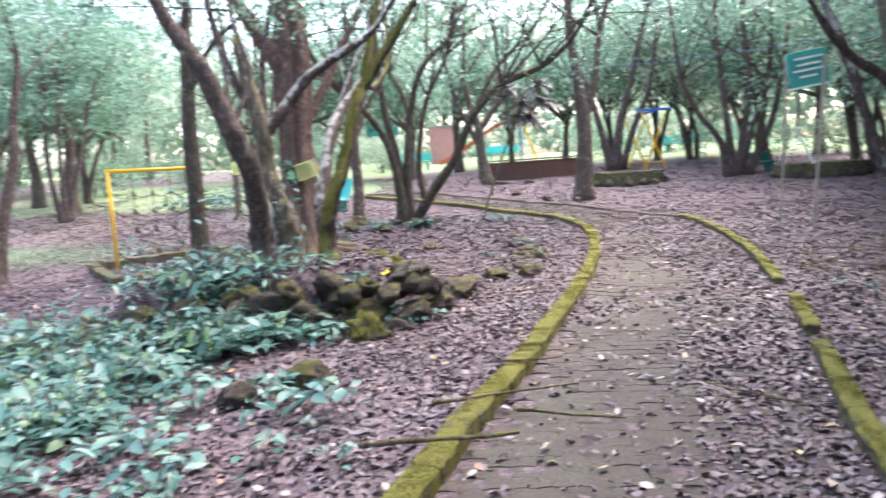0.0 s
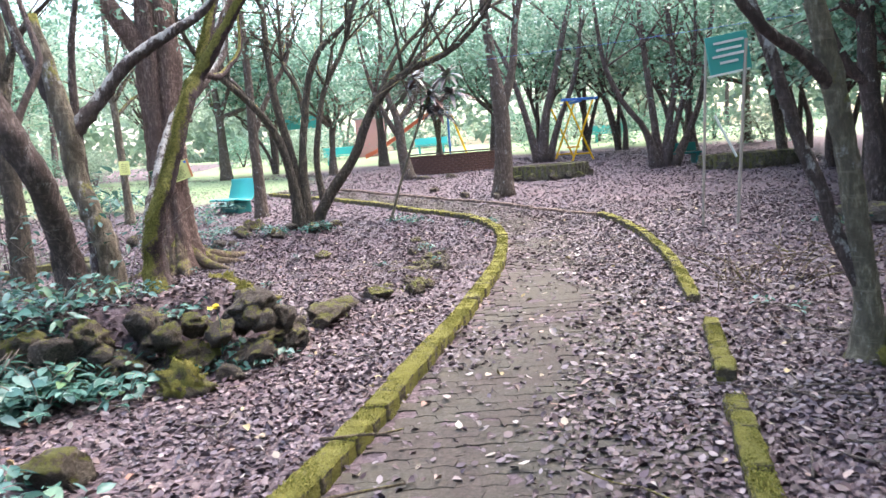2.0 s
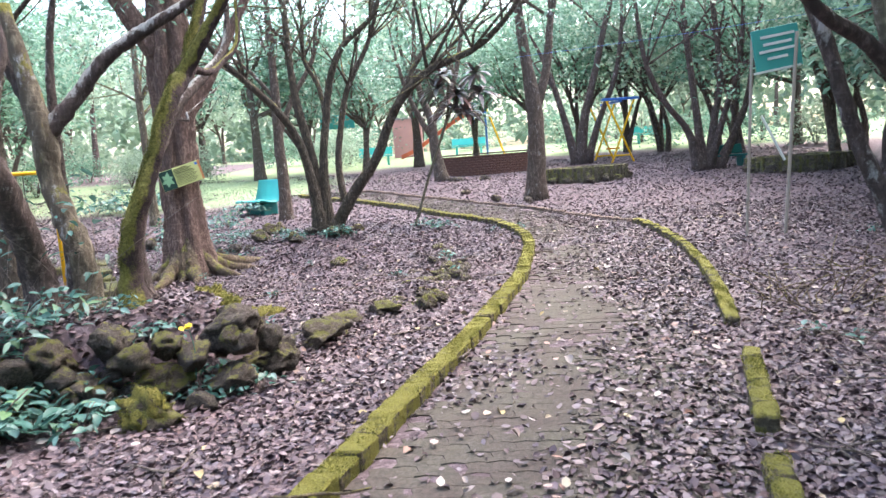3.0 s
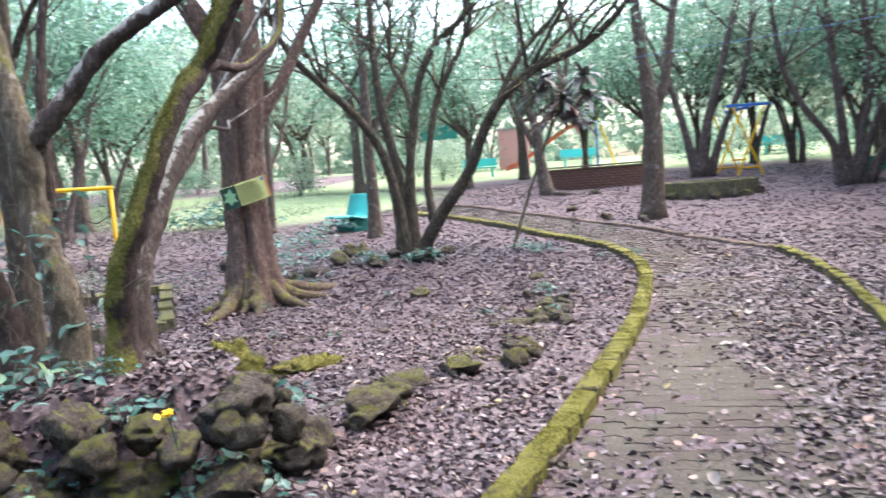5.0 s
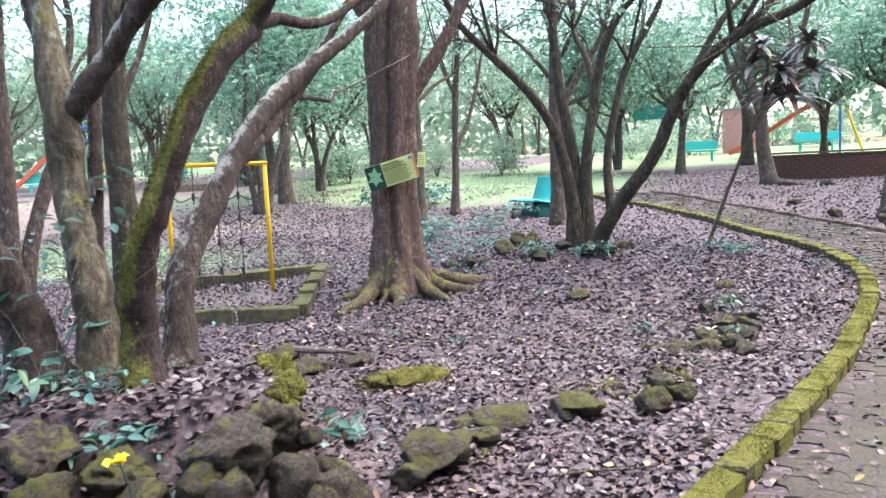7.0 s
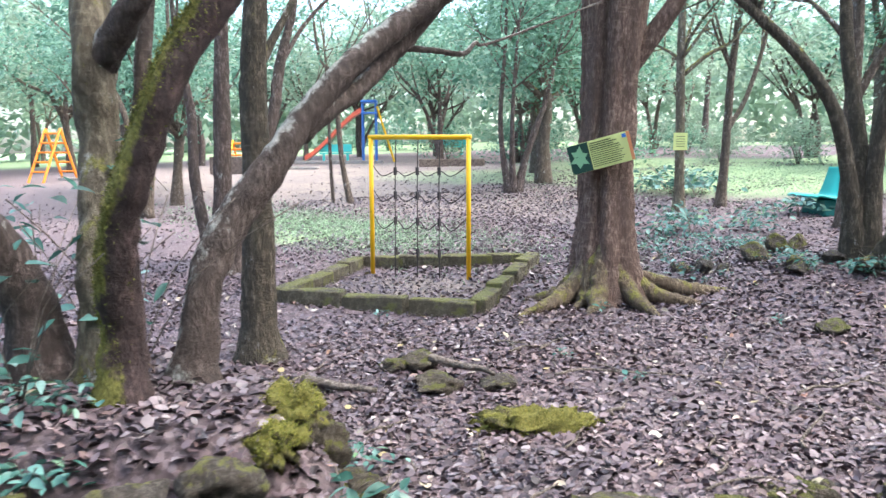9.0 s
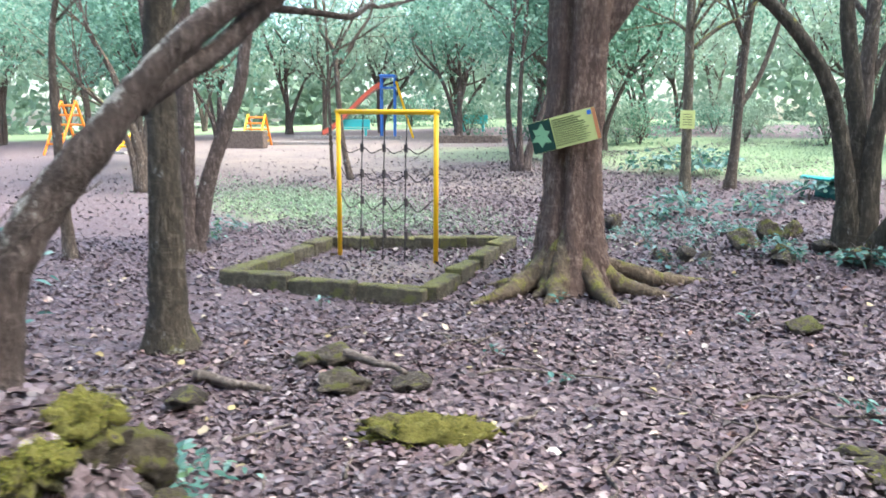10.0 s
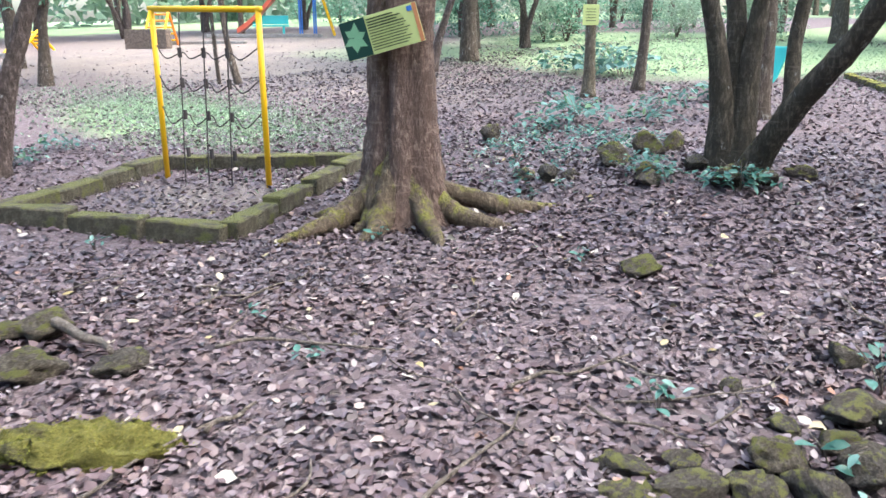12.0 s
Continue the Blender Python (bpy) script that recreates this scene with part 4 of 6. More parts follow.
def kerb_run(parent, line, length, meshes, rng, skip=lambda x, y: False, lift=0.02, wob=1.6):
    seg = np.hypot(*np.diff(line[:, :2], axis=0).T)
    s = np.concatenate([[0], np.cumsum(seg)])
    n = int(s[-1] / length)
    for i in range(n):
        a = (i + 0.5) * length
        x, y = np.interp(a, s, line[:, 0]), np.interp(a, s, line[:, 1])
        x2, y2 = np.interp(a + 0.05, s, line[:, 0]), np.interp(a + 0.05, s, line[:, 1])
        if skip(x, y):
            continue
        ob = new("kerb_block", meshes[rng.integers(len(meshes))])
        ob.parent = parent
        ob.matrix_basis = pose(x + rng.normal(0, .006), y + rng.normal(0, .006), ground_at(x, y) + lift + rng.normal(0, .006), rng.normal(0, wob), rng.normal(0, wob), math.degrees(math.atan2(y2 - y, x2 - x)) + rng.normal(0, wob))


mossy_blocks = [block_mesh("kerb_block", 0.246, 0.15, 0.16, M_KERB, i) for i in range(6)]
narrow_blocks = [block_mesh("kerb_block", 0.243, 0.115, 0.16, M_KERB, 20 + i) for i in range(6)]
dull_blocks = [block_mesh("kerb_block", 0.28, 0.12, 0.13, M_KERB_DULL, i) for i in range(4)]
bed_blocks = [block_mesh("kerb_block", 0.63, 0.17, 0.22, M_BED_KERB, i) for i in range(5)]

# ---- the climbing frame and its kerbed bed ----
FL, FR = Vector((-5.66, 12.58, 0)), Vector((-4.47, 13.07, 0))
climb = thing("rope_climber", "yellow steel frame hung with a dark knotted rope net", "climbing frame", pose(0, 0, 0))
for p in (FL, FR):
    z = ground_at(p.x, p.y)
    part("post", rod((p.x, p.y, z - 0.1), (p.x, p.y, 1.70), 0.027, 10), M_YELLOW, climb, smooth=True)
ends = (FR - FL).normalized() * 0.03
part("crossbar", rod(FL - ends + Vector((0, 0, 1.70)), FR + ends + Vector((0, 0, 1.68)), 0.028, 10), M_YELLOW, climb, smooth=True)


def along(f, z):
    p = FL.lerp(FR, f)
    return Vector((p.x, p.y, z))


rng = np.random.default_rng(4)
side = Vector((0.35, -0.9, 0)) * 0.05
cols = (0.27, 0.5, 0.72)
for i, f in enumerate(cols):
    z0 = ground_at(*FL.lerp(FR, f).xy)
    pts = [(*along(f, 1.68), 0.0065), (*(along(f + 0.01, 1.2) + side), 0.0065), (*(along(f + 0.03, 0.8) + side * 2), 0.0065), (*(along(f + 0.07, z0 + 0.03) + side * 4), 0.0065)]
    rope = limb("rope", pts, M_ROPE, climb, sides=6, lump=0.15)
    for zz in (1.3, 1.02, 0.72, 0.36):
        part("knot", rod(along(f + 0.012, zz - 0.045) + side, along(f + 0.01, zz + 0.045) + side, 0.021, 7), M_ROPE, climb)
for k, zz in enumerate((1.3, 1.02, 0.72)):
    xs = (0.02, *cols, 0.98)
    pts = []
    for a, b in zip(xs, xs[1:]):
        pts += [(*along(a, zz + (0.06 if a in (0.02,) else 0)), 0.0065), (*(along((a + b) / 2, zz - 0.055 - 0.02 * k) + side), 0.0065)]
    pts.append((*along(0.98, zz + 0.05), 0.0065))
    limb("rope", pts, M_ROPE, climb, sides=6, lump=0.15)

bed = thing("bed_kerb", "low mossy concrete kerb round the climbing frame bed", "kerb", kind="structure")
BED = [(-3.2, 12.02), (-4.78, 10.87), (-6.17, 12.73), (-4.6, 14.26)]
rng = np.random.default_rng(12)
for (ax, ay), (cx, cy) in zip(BED, BED[1:] + BED[:1]):
    n = max(2, round(math.hypot(cx - ax, cy - ay) / 0.62))
    line = np.array([(ax + (cx - ax) * i / n, ay + (cy - ay) * i / n) for i in range(n + 1)])
    kerb_run(bed, line, math.hypot(cx - ax, cy - ay) / n, bed_blocks, rng, lift=0.03, wob=1.2)


# ---- stones ----
def rock_mesh(name, mat, seed, sub=3, rough=0.5):
    bm = bmesh.new()
    bmesh.ops.create_icosphere(bm, subdivisions=sub, radius=0.5)
    off = Vector((seed * 5.3, seed * 1.7, 0))
    r = random.Random(seed)
    cuts = [(Vector((r.gauss(0, 1), r.gauss(0, 1), r.gauss(0, 0.8))).normalized(), r.uniform(0.26, 0.42)) for _ in range(10)]
    for v in bm.verts:
        n = v.co.normalized()
        v.co = n * 0.5 * (1 + rough * 0.6 * noise.noise(n * 1.5 + off))
        for c, d in cuts:
            v.co -= c * max(0.0, v.co.dot(c) - d)
        ridge = abs(noise.noise(v.co * 4.5 + off))
        v.co += n * (0.14 * (0.3 - ridge) + 0.07 * noise.noise(v.co * 9 + off) - 0.08 * abs(noise.noise(v.co * 17 + off)) + 0.04 * noise.noise(v.co * 30 + off))
    me = bpy.data.meshes.new(name)
    bm.to_mesh(me)
    bm.free()
    return finish(me, mat, True)


big_rocks = [rock_mesh("stone", M_STONE, 40 + i, 4) for i in range(4)]
big_moss_rocks = [rock_mesh("stone", M_STONE_MOSS, 50 + i, 4) for i in range(4)]
rocks = [rock_mesh("stone", M_STONE, i) for i in range(8)]
moss_rocks = [rock_mesh("stone", M_STONE_MOSS, 10 + i) for i in range(5)]
rng = np.random.default_rng(21)


def stone(x, y, w, d, h, mossy=False, z=None, label="", group=""):
    src = (big_moss_rocks if mossy else big_rocks) if group else (moss_rocks if mossy else rocks)
    ob = new("stone", src[rng.integers(len(src))])
    zz = ground_at(x, y) + 0.25 * h if z is None else z
    ob.matrix_basis = pose(x, y, zz, rng.normal(0, 8), rng.normal(0, 8), rng.uniform(0, 360)) @ Matrix.Diagonal((w, d, h, 1))
    return tagged(ob, label or ("moss-capped brown stone in fallen leaves" if mossy else "weathered brown stone in fallen leaves"), "stone", group)


# dry edging of the mound, two rough courses
EDGE = "stones edging the mound"
for x, y, z, w, d, h, mo in [(-0.14, 7.8, 0.38, 0.5, 0.42, 0.36, False), (-0.3, 8.25, 0.36, 0.36, 0.34, 0.3, False), (-0.5, 7.62, 0.36, 0.32, 0.3, 0.22, True), (-0.85, 7.5, 0.42, 0.34, 0.3, 0.34, False), (-1.15, 7.32, 0.36, 0.4, 0.34, 0.32, True),
                             (-1.55, 7.15, 0.34, 0.42, 0.34, 0.34, True), (-1.95, 7.0, 0.3, 0.4, 0.36, 0.32, True), (-2.4, 6.9, 0.26, 0.44, 0.36, 0.3, True), (-0.1, 7.62, 0.1, 0.42, 0.34, 0.26, False), (-0.55, 7.48, 0.12, 0.46, 0.36, 0.32, True), (-0.95, 7.32, 0.12, 0.4, 0.34, 0.3, False),
                             (-1.3, 7.15, 0.1, 0.42, 0.34, 0.28, True), (-1.75, 6.95, 0.1, 0.42, 0.36, 0.28, False), (-2.2, 6.75, 0.08, 0.42, 0.36, 0.26, True), (0.05, 8.05, 0.12, 0.34, 0.4, 0.28, False), (-0.62, 8.7, 0.38, 0.32, 0.3, 0.24, True), (-0.85, 8.85, 0.2, 0.4, 0.34, 0.34, True),
                             (-0.45, 8.5, 0.2, 0.36, 0.36, 0.32, True), (-0.2, 8.45, 0.1, 0.3, 0.3, 0.24, False), (-0.55, 8.95, 0.08, 0.36, 0.3, 0.22, True), (-2.8, 6.8, 0.18, 0.42, 0.34, 0.32, True)]:
    stone(x, y, w, d, h, mo, z, "moss-capped stone in the rough edging of the mound" if mo else "bare brown stone in the rough edging of the mound", EDGE)
# smaller stones wedged into the gaps of the edging, and a half-buried row along the low bank
wedge = spline([(-1.35, 7.12), (-1.0, 7.28), (-0.6, 7.45), (-0.05, 7.62), (0.08, 8.05), (-0.25, 8.5), (-0.8, 8.9)], 6)
for i in range(24):
    k = wedge[rng.integers(len(wedge))]
    w = rng.uniform(0.15, 0.36)
    mo = rng.random() < 0.5
    x, y = k[0] + rng.normal(0, 0.05), k[1] + rng.normal(0, 0.05)
    stone(x, y, w, w * rng.uniform(0.7, 1.0), w * rng.uniform(0.55, 0.85), mo, rng.uniform(0.03, 0.38), "small moss-grown stone wedged into the mound edging" if mo else "small bare stone wedged into the mound edging", "")
bank = spline([(-0.1, 8.05), (0.15, 8.75), (0.3, 9.5), (0.58, 10.1), (0.8, 10.7), (0.82, 11.15), (0.92, 11.6), (1.03, 12.1)], 6)
for i in range(52):
    k = bank[rng.integers(len(bank))]
    w = rng.uniform(0.15, 0.38)
    x, y = k[0] + rng.normal(0, 0.1), k[1] + rng.normal(0, 0.1)
    stone(x, y, w, w * rng.uniform(0.6, 0.9), w * rng.uniform(0.5, 0.75), rng.random() < 0.3, ground_at(x, y) + rng.uniform(-0.09, -0.045))
# single stones in the leaves between mound and path
for x, y, w, h, mo in [(-0.42, 7.05, 0.4, 0.26, True), (-0.2, 7.3, 0.26, 0.16, False), (-0.56, 5.6, 0.42, 0.26, True), (-0.9, 5.2, 0.34, 0.2, False), (0.22, 8.6, 0.22, 0.14, False), (0.1, 8.3, 0.24, 0.16, False), (0.22, 8.79, 0.46, 0.2, True), (0.3, 9.2, 0.3, 0.12, False),
                       (0.24, 9.65, 0.46, 0.15, True), (0.1, 9.5, 0.3, 0.1, False), (0.59, 9.89, 0.34, 0.13, True), (0.95, 10.2, 0.3, 0.2, True), (1.08, 10.5, 0.24, 0.16, True), (0.9, 10.7, 0.26, 0.12, False), (0.78, 11.4, 0.2, 0.09, False), (0.85, 11.7, 0.28, 0.12, False),
                       (1.0, 11.85, 0.24, 0.14, False), (0.72, 11.85, 0.18, 0.09, False), (1.12, 12.0, 0.26, 0.15, False), (0.95, 12.1, 0.3, 0.15, True), (1.2, 12.25, 0.28, 0.15, False), (1.05, 12.35, 0.24, 0.12, True), (1.0, 12.6, 0.3, 0.15, False), (1.2, 12.6, 0.26, 0.14, False), (0.78, 13.05, 0.26, 0.12, False), (1.15, 12.9, 0.22, 0.11, False), (0.62, 11.65, 0.22, 0.09, False), (1.25, 11.9, 0.26, 0.12, False), (0.85, 12.35, 0.16, 0.07, False), (0.55, 12.5, 0.14, 0.06, False), (0.9, 13.5, 0.24, 0.14, False), (0.75, 14.2, 0.26, 0.14, False),
                       (-0.62, 13.5, 0.36, 0.14, True), (-1.68, 10.3, 0.4, 0.16, True), (-1.5, 10.65, 0.34, 0.12, False), (-2.12, 10.5, 0.36, 0.18, True), (-1.9, 9.45, 0.3, 0.16, False), (-2.2, 10.34, 0.3, 0.12, True),
                       (-4.59, 16.11, 0.34, 0.3, False), (-2.85, 14.83, 0.26, 0.16, False), (-2.63, 14.9, 0.3, 0.2, False), (-2.39, 15.54, 0.5, 0.26, True), (-2.37, 16.06, 0.42, 0.3, True), (-2.33, 16.43, 0.34, 0.26, True), (-2.41, 14.96, 0.22, 0.12, False), (-1.52, 15.54, 0.3, 0.16, False), (-1.6, 14.99, 0.3, 0.16, False), (-0.8, 15.97, 0.3, 0.14, False), (-0.9, 15.5, 0.34, 0.16, False), (-1.1, 15.3, 0.34, 0.2, False), (-1.7, 15.1, 0.3, 0.2, True),
                       (7.3, 13.0, 0.7, 0.4, False), (7.7, 12.6, 0.8, 0.5, False), (8.3, 12.5, 0.7, 0.45, False), (7.0, 13.4, 0.5, 0.3, False), (8.0, 13.1, 0.6, 0.4, True), (4.15, 6.6, 0.3, 0.24, True), (2.3, 19.6, 0.3, 0.2, False), (1.6, 20.5, 0.36, 0.2, False), (0.8, 22.5, 0.34, 0.16, False), (1.2, 26.6, 0.5, 0.2, False), (0.3, 26.9, 0.5, 0.2, False)]:
    stone(x, y, w, w * rng.uniform(0.75, 0.95), h, mo)


# ---- moss cushions, logs, sticks ----
def cushion(x, y, w, d, h, seed, yaw=None):
    """A cushion of yellow-green moss over a low lump, with tufts."""
    t = thing("moss_cushion", "cushion of yellow-green moss among fallen leaves", "moss", pose(x, y, ground_at(x, y), 0, 0, seed * 40 if yaw is None else yaw))
    bm = bmesh.new()
    bmesh.ops.create_icosphere(bm, subdivisions=4, radius=1.0)
    for v in bm.verts:
        n = v.co.normalized()
        f = 1 + 0.6 * noise.noise(n * 2.2 + Vector((seed, 0, 0))) + 0.4 * noise.noise(n * 5 + Vector((0, seed, 0)))
        v.co = Vector((n.x * w * f / 2, n.y * d * f / 2, n.z * h * f + (0.05 * noise.noise(n * 4 + Vector((seed, 0, 0))) if n.z > 0 else 0) + 0.025 * noise.noise(n * 9 + Vector((0, seed, 0))) + 0.012 * noise.noise(n * 18)))
    me = bpy.data.meshes.new("base")
    bm.to_mesh(me)
    tops = np.array([v.co[:] for v in bm.verts if v.co.z > 0.01])
    bm.free()
    part("base", finish(me, M_MOSS, True), None, t)
    r = np.random.default_rng(seed)
    p = np.repeat(tops, 11, 0) + r.normal(0, 0.008, (len(tops) * 11, 3))
    tagged(part("moss", leaves_mesh("moss", M_CUSHION_TUFT, p, r.uniform(0.005, 0.011, len(p)), 1.0, r, 0.5), None, t), kind="stuff")
    return t


cushion(-0.82, 10.24, 0.62, 0.29, 0.09, 3, 52)
cushion(-0.62, 8.66, 0.26, 0.22, 0.1, 7)
cushion(-0.4, 8.48, 0.2, 0.17, 0.07, 8)
cushion(-0.44, 7.05, 0.32, 0.26, 0.2, 9)
cushion(4.12, 6.55, 0.28, 0.22, 0.22, 11)

rng = np.random.default_rng(31)


def stick(x, y, yaw, length, r, label="thin dry fallen twig on the leaf litter", name="twig", z=0.02, mat=None):
    pts = []
    for i in range(5):
        s = (i / 4 - 0.5) * length
        px, py = x + math.cos(yaw) * s + rng.normal(0, length * 0.035), y + math.sin(yaw) * s + rng.normal(0, length * 0.035)
        pts.append((px, py, ground_at(px, py) + z + r * 0.5 + abs(rng.normal(0, 0.008)), r * (1.1 - 0.6 * i / 4)))
    v, f = tube([(a - x, b - y, c, d) for a, b, c, d in pts], 6, 3, 0.12, rng.integers(99))
    ob = new(name, mesh_of(name, v, f, mat or M_TWIG, True))
    ob.matrix_basis = pose(x, y, 0)
    return tagged(ob, label, "twig" if name == "twig" else "log")


stick(-1.75, 10.55, 0.15, 0.55, 0.03, "short fallen log with bare pale bark", "log", 0.08)
stick(-2.0, 9.75, 0.5, 0.5, 0.035, "short fallen log with bare pale bark", "log", 0.04)
for i in range(110):
    x, y = rng.uniform(-3.5, 4.5), rng.uniform(4.0, 14.5)
    if 0.4 < x - 0.2 * (y - 4) < 2.7 and rng.random() < 0.7 or mound(x, y) > 0.02 or -1.2 < x < 0 and 7 < y < 9:
        continue
    stick(x, y, rng.uniform(0, 3.14), rng.uniform(0.25, 0.9), rng.uniform(0.004, 0.011))
for i in range(40):
    stick(rng.uniform(2.9, 4.8), rng.uniform(3.8, 8.5), rng.normal(2.2, 0.5), rng.uniform(0.4, 1.1), rng.uniform(0.004, 0.008), "thin pale fallen twig among dry leaves")
# a creeping root that lies over the kerb near the start
for x, y, yaw, ln, r in [(0.78, 4.95, 0.35, 0.8, 0.012), (1.15, 4.75, -0.25, 0.6, 0.011), (0.5, 4.2, 0.15, 0.8, 0.018), (0.95, 5.75, 0.15, 0.4, 0.01), (2.2, 5.1, 2.4, 0.6, 0.007)]:
    stick(x, y, yaw, ln, r, "creeping brown root lying across the mossy kerb", "root", 0.095 if x < 1.0 else 0.03, M_ROOT)


# ---- undergrowth ----
def weed_mesh(name, seed, leaves=26, reach=0.22, size=0.13, mat=None):
    r = np.random.default_rng(seed)
    p = np.stack([r.normal(0, reach * 0.6, leaves), r.normal(0, reach * 0.6, leaves), r.uniform(0.06, 0.34, leaves) * reach * 3], 1)
    p[:, 2] = np.abs(p[:, 2]) * (1 - 0.5 * np.hypot(p[:, 0], p[:, 1]) / reach) + 0.04
    return blades_mesh(name, mat or M_WEED, p, r.uniform(0.7, 1.35, leaves) * size, 0.35, r, 0.46)


def weed_stems(seed, reach):
    r = np.random.default_rng(seed)
    v, f = [], []
    for i in range(4):
        e = r.normal(0, reach * 0.5, 2)
        tv, tf = tube([(0, 0, -0.02, 0.004), (e[0] * 0.4, e[1] * 0.4, reach * 0.6, 0.003), (e[0], e[1], reach * 1.0, 0.002)], 4, 2, 0)
        f += [tuple(k + len(v) for k in q) for q in tf]
        v += tv
    return mesh_of("stalk", v, f, M_TWIG, True)


weed_kinds = []
for i, (cnt, reach, size) in enumerate([(60, 0.27, 0.095), (76, 0.32, 0.1), (44, 0.24, 0.105), (12, 0.12, 0.07), (9, 0.09, 0.06)]):
    weed_kinds.append((weed_mesh("leaves", 60 + i, cnt, reach, size), weed_stems(60 + i, reach)))
rng = np.random.default_rng(77)


def weed(x, y, kind, scale=1.0, label="low leafy bluish-green undergrowth plant", group=""):
    t = thing("undergrowth_plant", label, "plant", pose(x, y, ground_at(x, y), 0, 0, rng.uniform(0, 360)) @ Matrix.Scale(scale, 4), group)
    part("foliage", weed_kinds[kind][0], None, t)
    part("stalk", weed_kinds[kind][1], None, t)
    return t


UG = "leafy undergrowth by the mound"
for i in range(330):
    x, y = rng.uniform(-4.6, 0.1), rng.uniform(3.4, 7.7)
    edge = 7.15 + 0.42 * x
    depth = -1.05 - 0.25 * (y - 5) - x
    thick = 0.95 if depth > 0.55 and y > 3.6 else (0.5 if depth > 0 and y > 3.6 else 0.16)
    if y > edge + 0.75 or rng.random() > thick:
        continue
    weed(x, y, rng.integers(0, 3) if thick > 0.5 else rng.integers(2, 5), rng.uniform(0.75, 1.25), group=UG)
for x, y, k, s in [(-0.45, 7.35, 3, 0.9), (-0.15, 7.5, 3, 0.9), (-0.6, 7.3, 3, 1.1), (-0.3, 7.85, 2, 0.7), (0.0, 7.8, 3, 1.0), (-0.28, 7.5, 2, 0.55), (-0.7, 7.75, 2, 0.6), (-0.05, 7.45, 3, 0.7), (0.1, 7.6, 3, 1.0), (-1.3, 7.25, 0, 0.8), (-1.0, 7.2, 3, 1.1), (-1.6, 7.0, 1, 1.1), (-2.0, 6.9, 1, 1.1), (-2.4, 6.7, 1, 1.1), (-1.9, 7.5, 1, 1.0), (-1.3, 7.6, 1, 0.9), (-1.7, 7.4, 1, 1.0), (-2.1, 7.3, 0, 1.1), (-2.6, 7.3, 1, 1.0), (-1.0, 7.9, 0, 0.6), (-0.4, 8.9, 3, 1.2), (-0.3, 8.7, 3, 1.2), (-0.9, 9.1, 0, 0.6),
                   (-1.2, 9.1, 2, 0.6), (0.45, 12.1, 3, 1.0), (1.0, 12.9, 3, 1.3), (1.1, 12.2, 3, 1.0), (-1.0, 13.4, 4, 1.0), (-1.6, 11.4, 4, 0.9), (-0.9, 11.3, 4, 0.9), (0.9, 13.3, 3, 1.0), (-2.55, 12.95, 4, 1.0), (-2.3, 12.75, 4, 1.1), (-1.15, 15.2, 2, 0.7), (-1.75, 15.2, 0, 0.75),
                   (-1.9, 15.4, 0, 0.7), (-1.6, 15.1, 2, 0.6), (-0.95, 15.4, 1, 0.55), (-2.6, 14.6, 3, 1.2), (-2.2, 14.2, 4, 1.2), (0.6, 16.3, 0, 0.8), (0.3, 16.6, 1, 0.6), (3.9, 8.2, 4, 1.2), (4.1, 7.9, 4, 1.2), (4.6, 6.4, 4, 1.2), (3.7, 5.6, 4, 1.0), (6.6, 13.2, 3, 1.2), (6.9, 12.8, 0, 0.9),
                   (-3.6, 11.2, 4, 1.0), (-7.3, 11.6, 1, 0.7), (-8.0, 12.2, 1, 0.8), (-4.0, 18.4, 1, 1.0), (-4.4, 19.4, 1, 1.2), (-4.3, 20.6, 2, 1.6), (-7.5, 22.5, 1, 2.0), (-8.3, 22.8, 1, 2.0), (-9.0, 22.4, 1, 1.8), (-7.9, 23.4, 2, 2.2), (-8.8, 23.3, 1, 2.0), (-4.5, 17.6, 0, 1.6), (-4.9, 17.9, 1, 1.4), (2.0, 15.7, 3, 1.0), (1.6, 15.4, 4, 1.2), (-3.0, 14.9, 4, 1.2), (-3.3, 15.2, 3, 1.0), (-2.7, 15.1, 4, 1.3), (-2.9, 15.5, 4, 1.1), (-3.6, 15.5, 4, 1.2), (-2.2, 14.6, 4, 1.0), (-3.9, 15.2, 3, 0.9), (-2.5, 15.6, 4, 1.2), (-0.95, 15.25, 2, 0.9), (-4.6, 17.0, 2, 1.0)]:
    weed(x, y, k, s)
for i in range(26):
    x = rng.uniform(-3.8, -1.3)
    y = 7.35 + 0.38 * (x + 0.75) + rng.normal(0, 0.22)
    weed(x, y, rng.integers(0, 3), rng.uniform(0.9, 1.5), group=UG)
for i in range(46):
    x = rng.uniform(-3.2, -1.15)
    y = 6.98 + 0.4 * (x + 0.9) + rng.uniform(-0.25, 0.3)
    weed(x, y, rng.integers(0, 3), rng.uniform(0.9, 1.35), group=UG)
# leafy plants hanging over the top of the stone edging
for i in range(16):
    x = rng.uniform(-2.6, -0.95)
    weed(x, 7.5 + 0.38 * (x + 0.75) + rng.normal(0, 0.1), rng.integers(0, 3), rng.uniform(0.7, 1.0), group=UG)
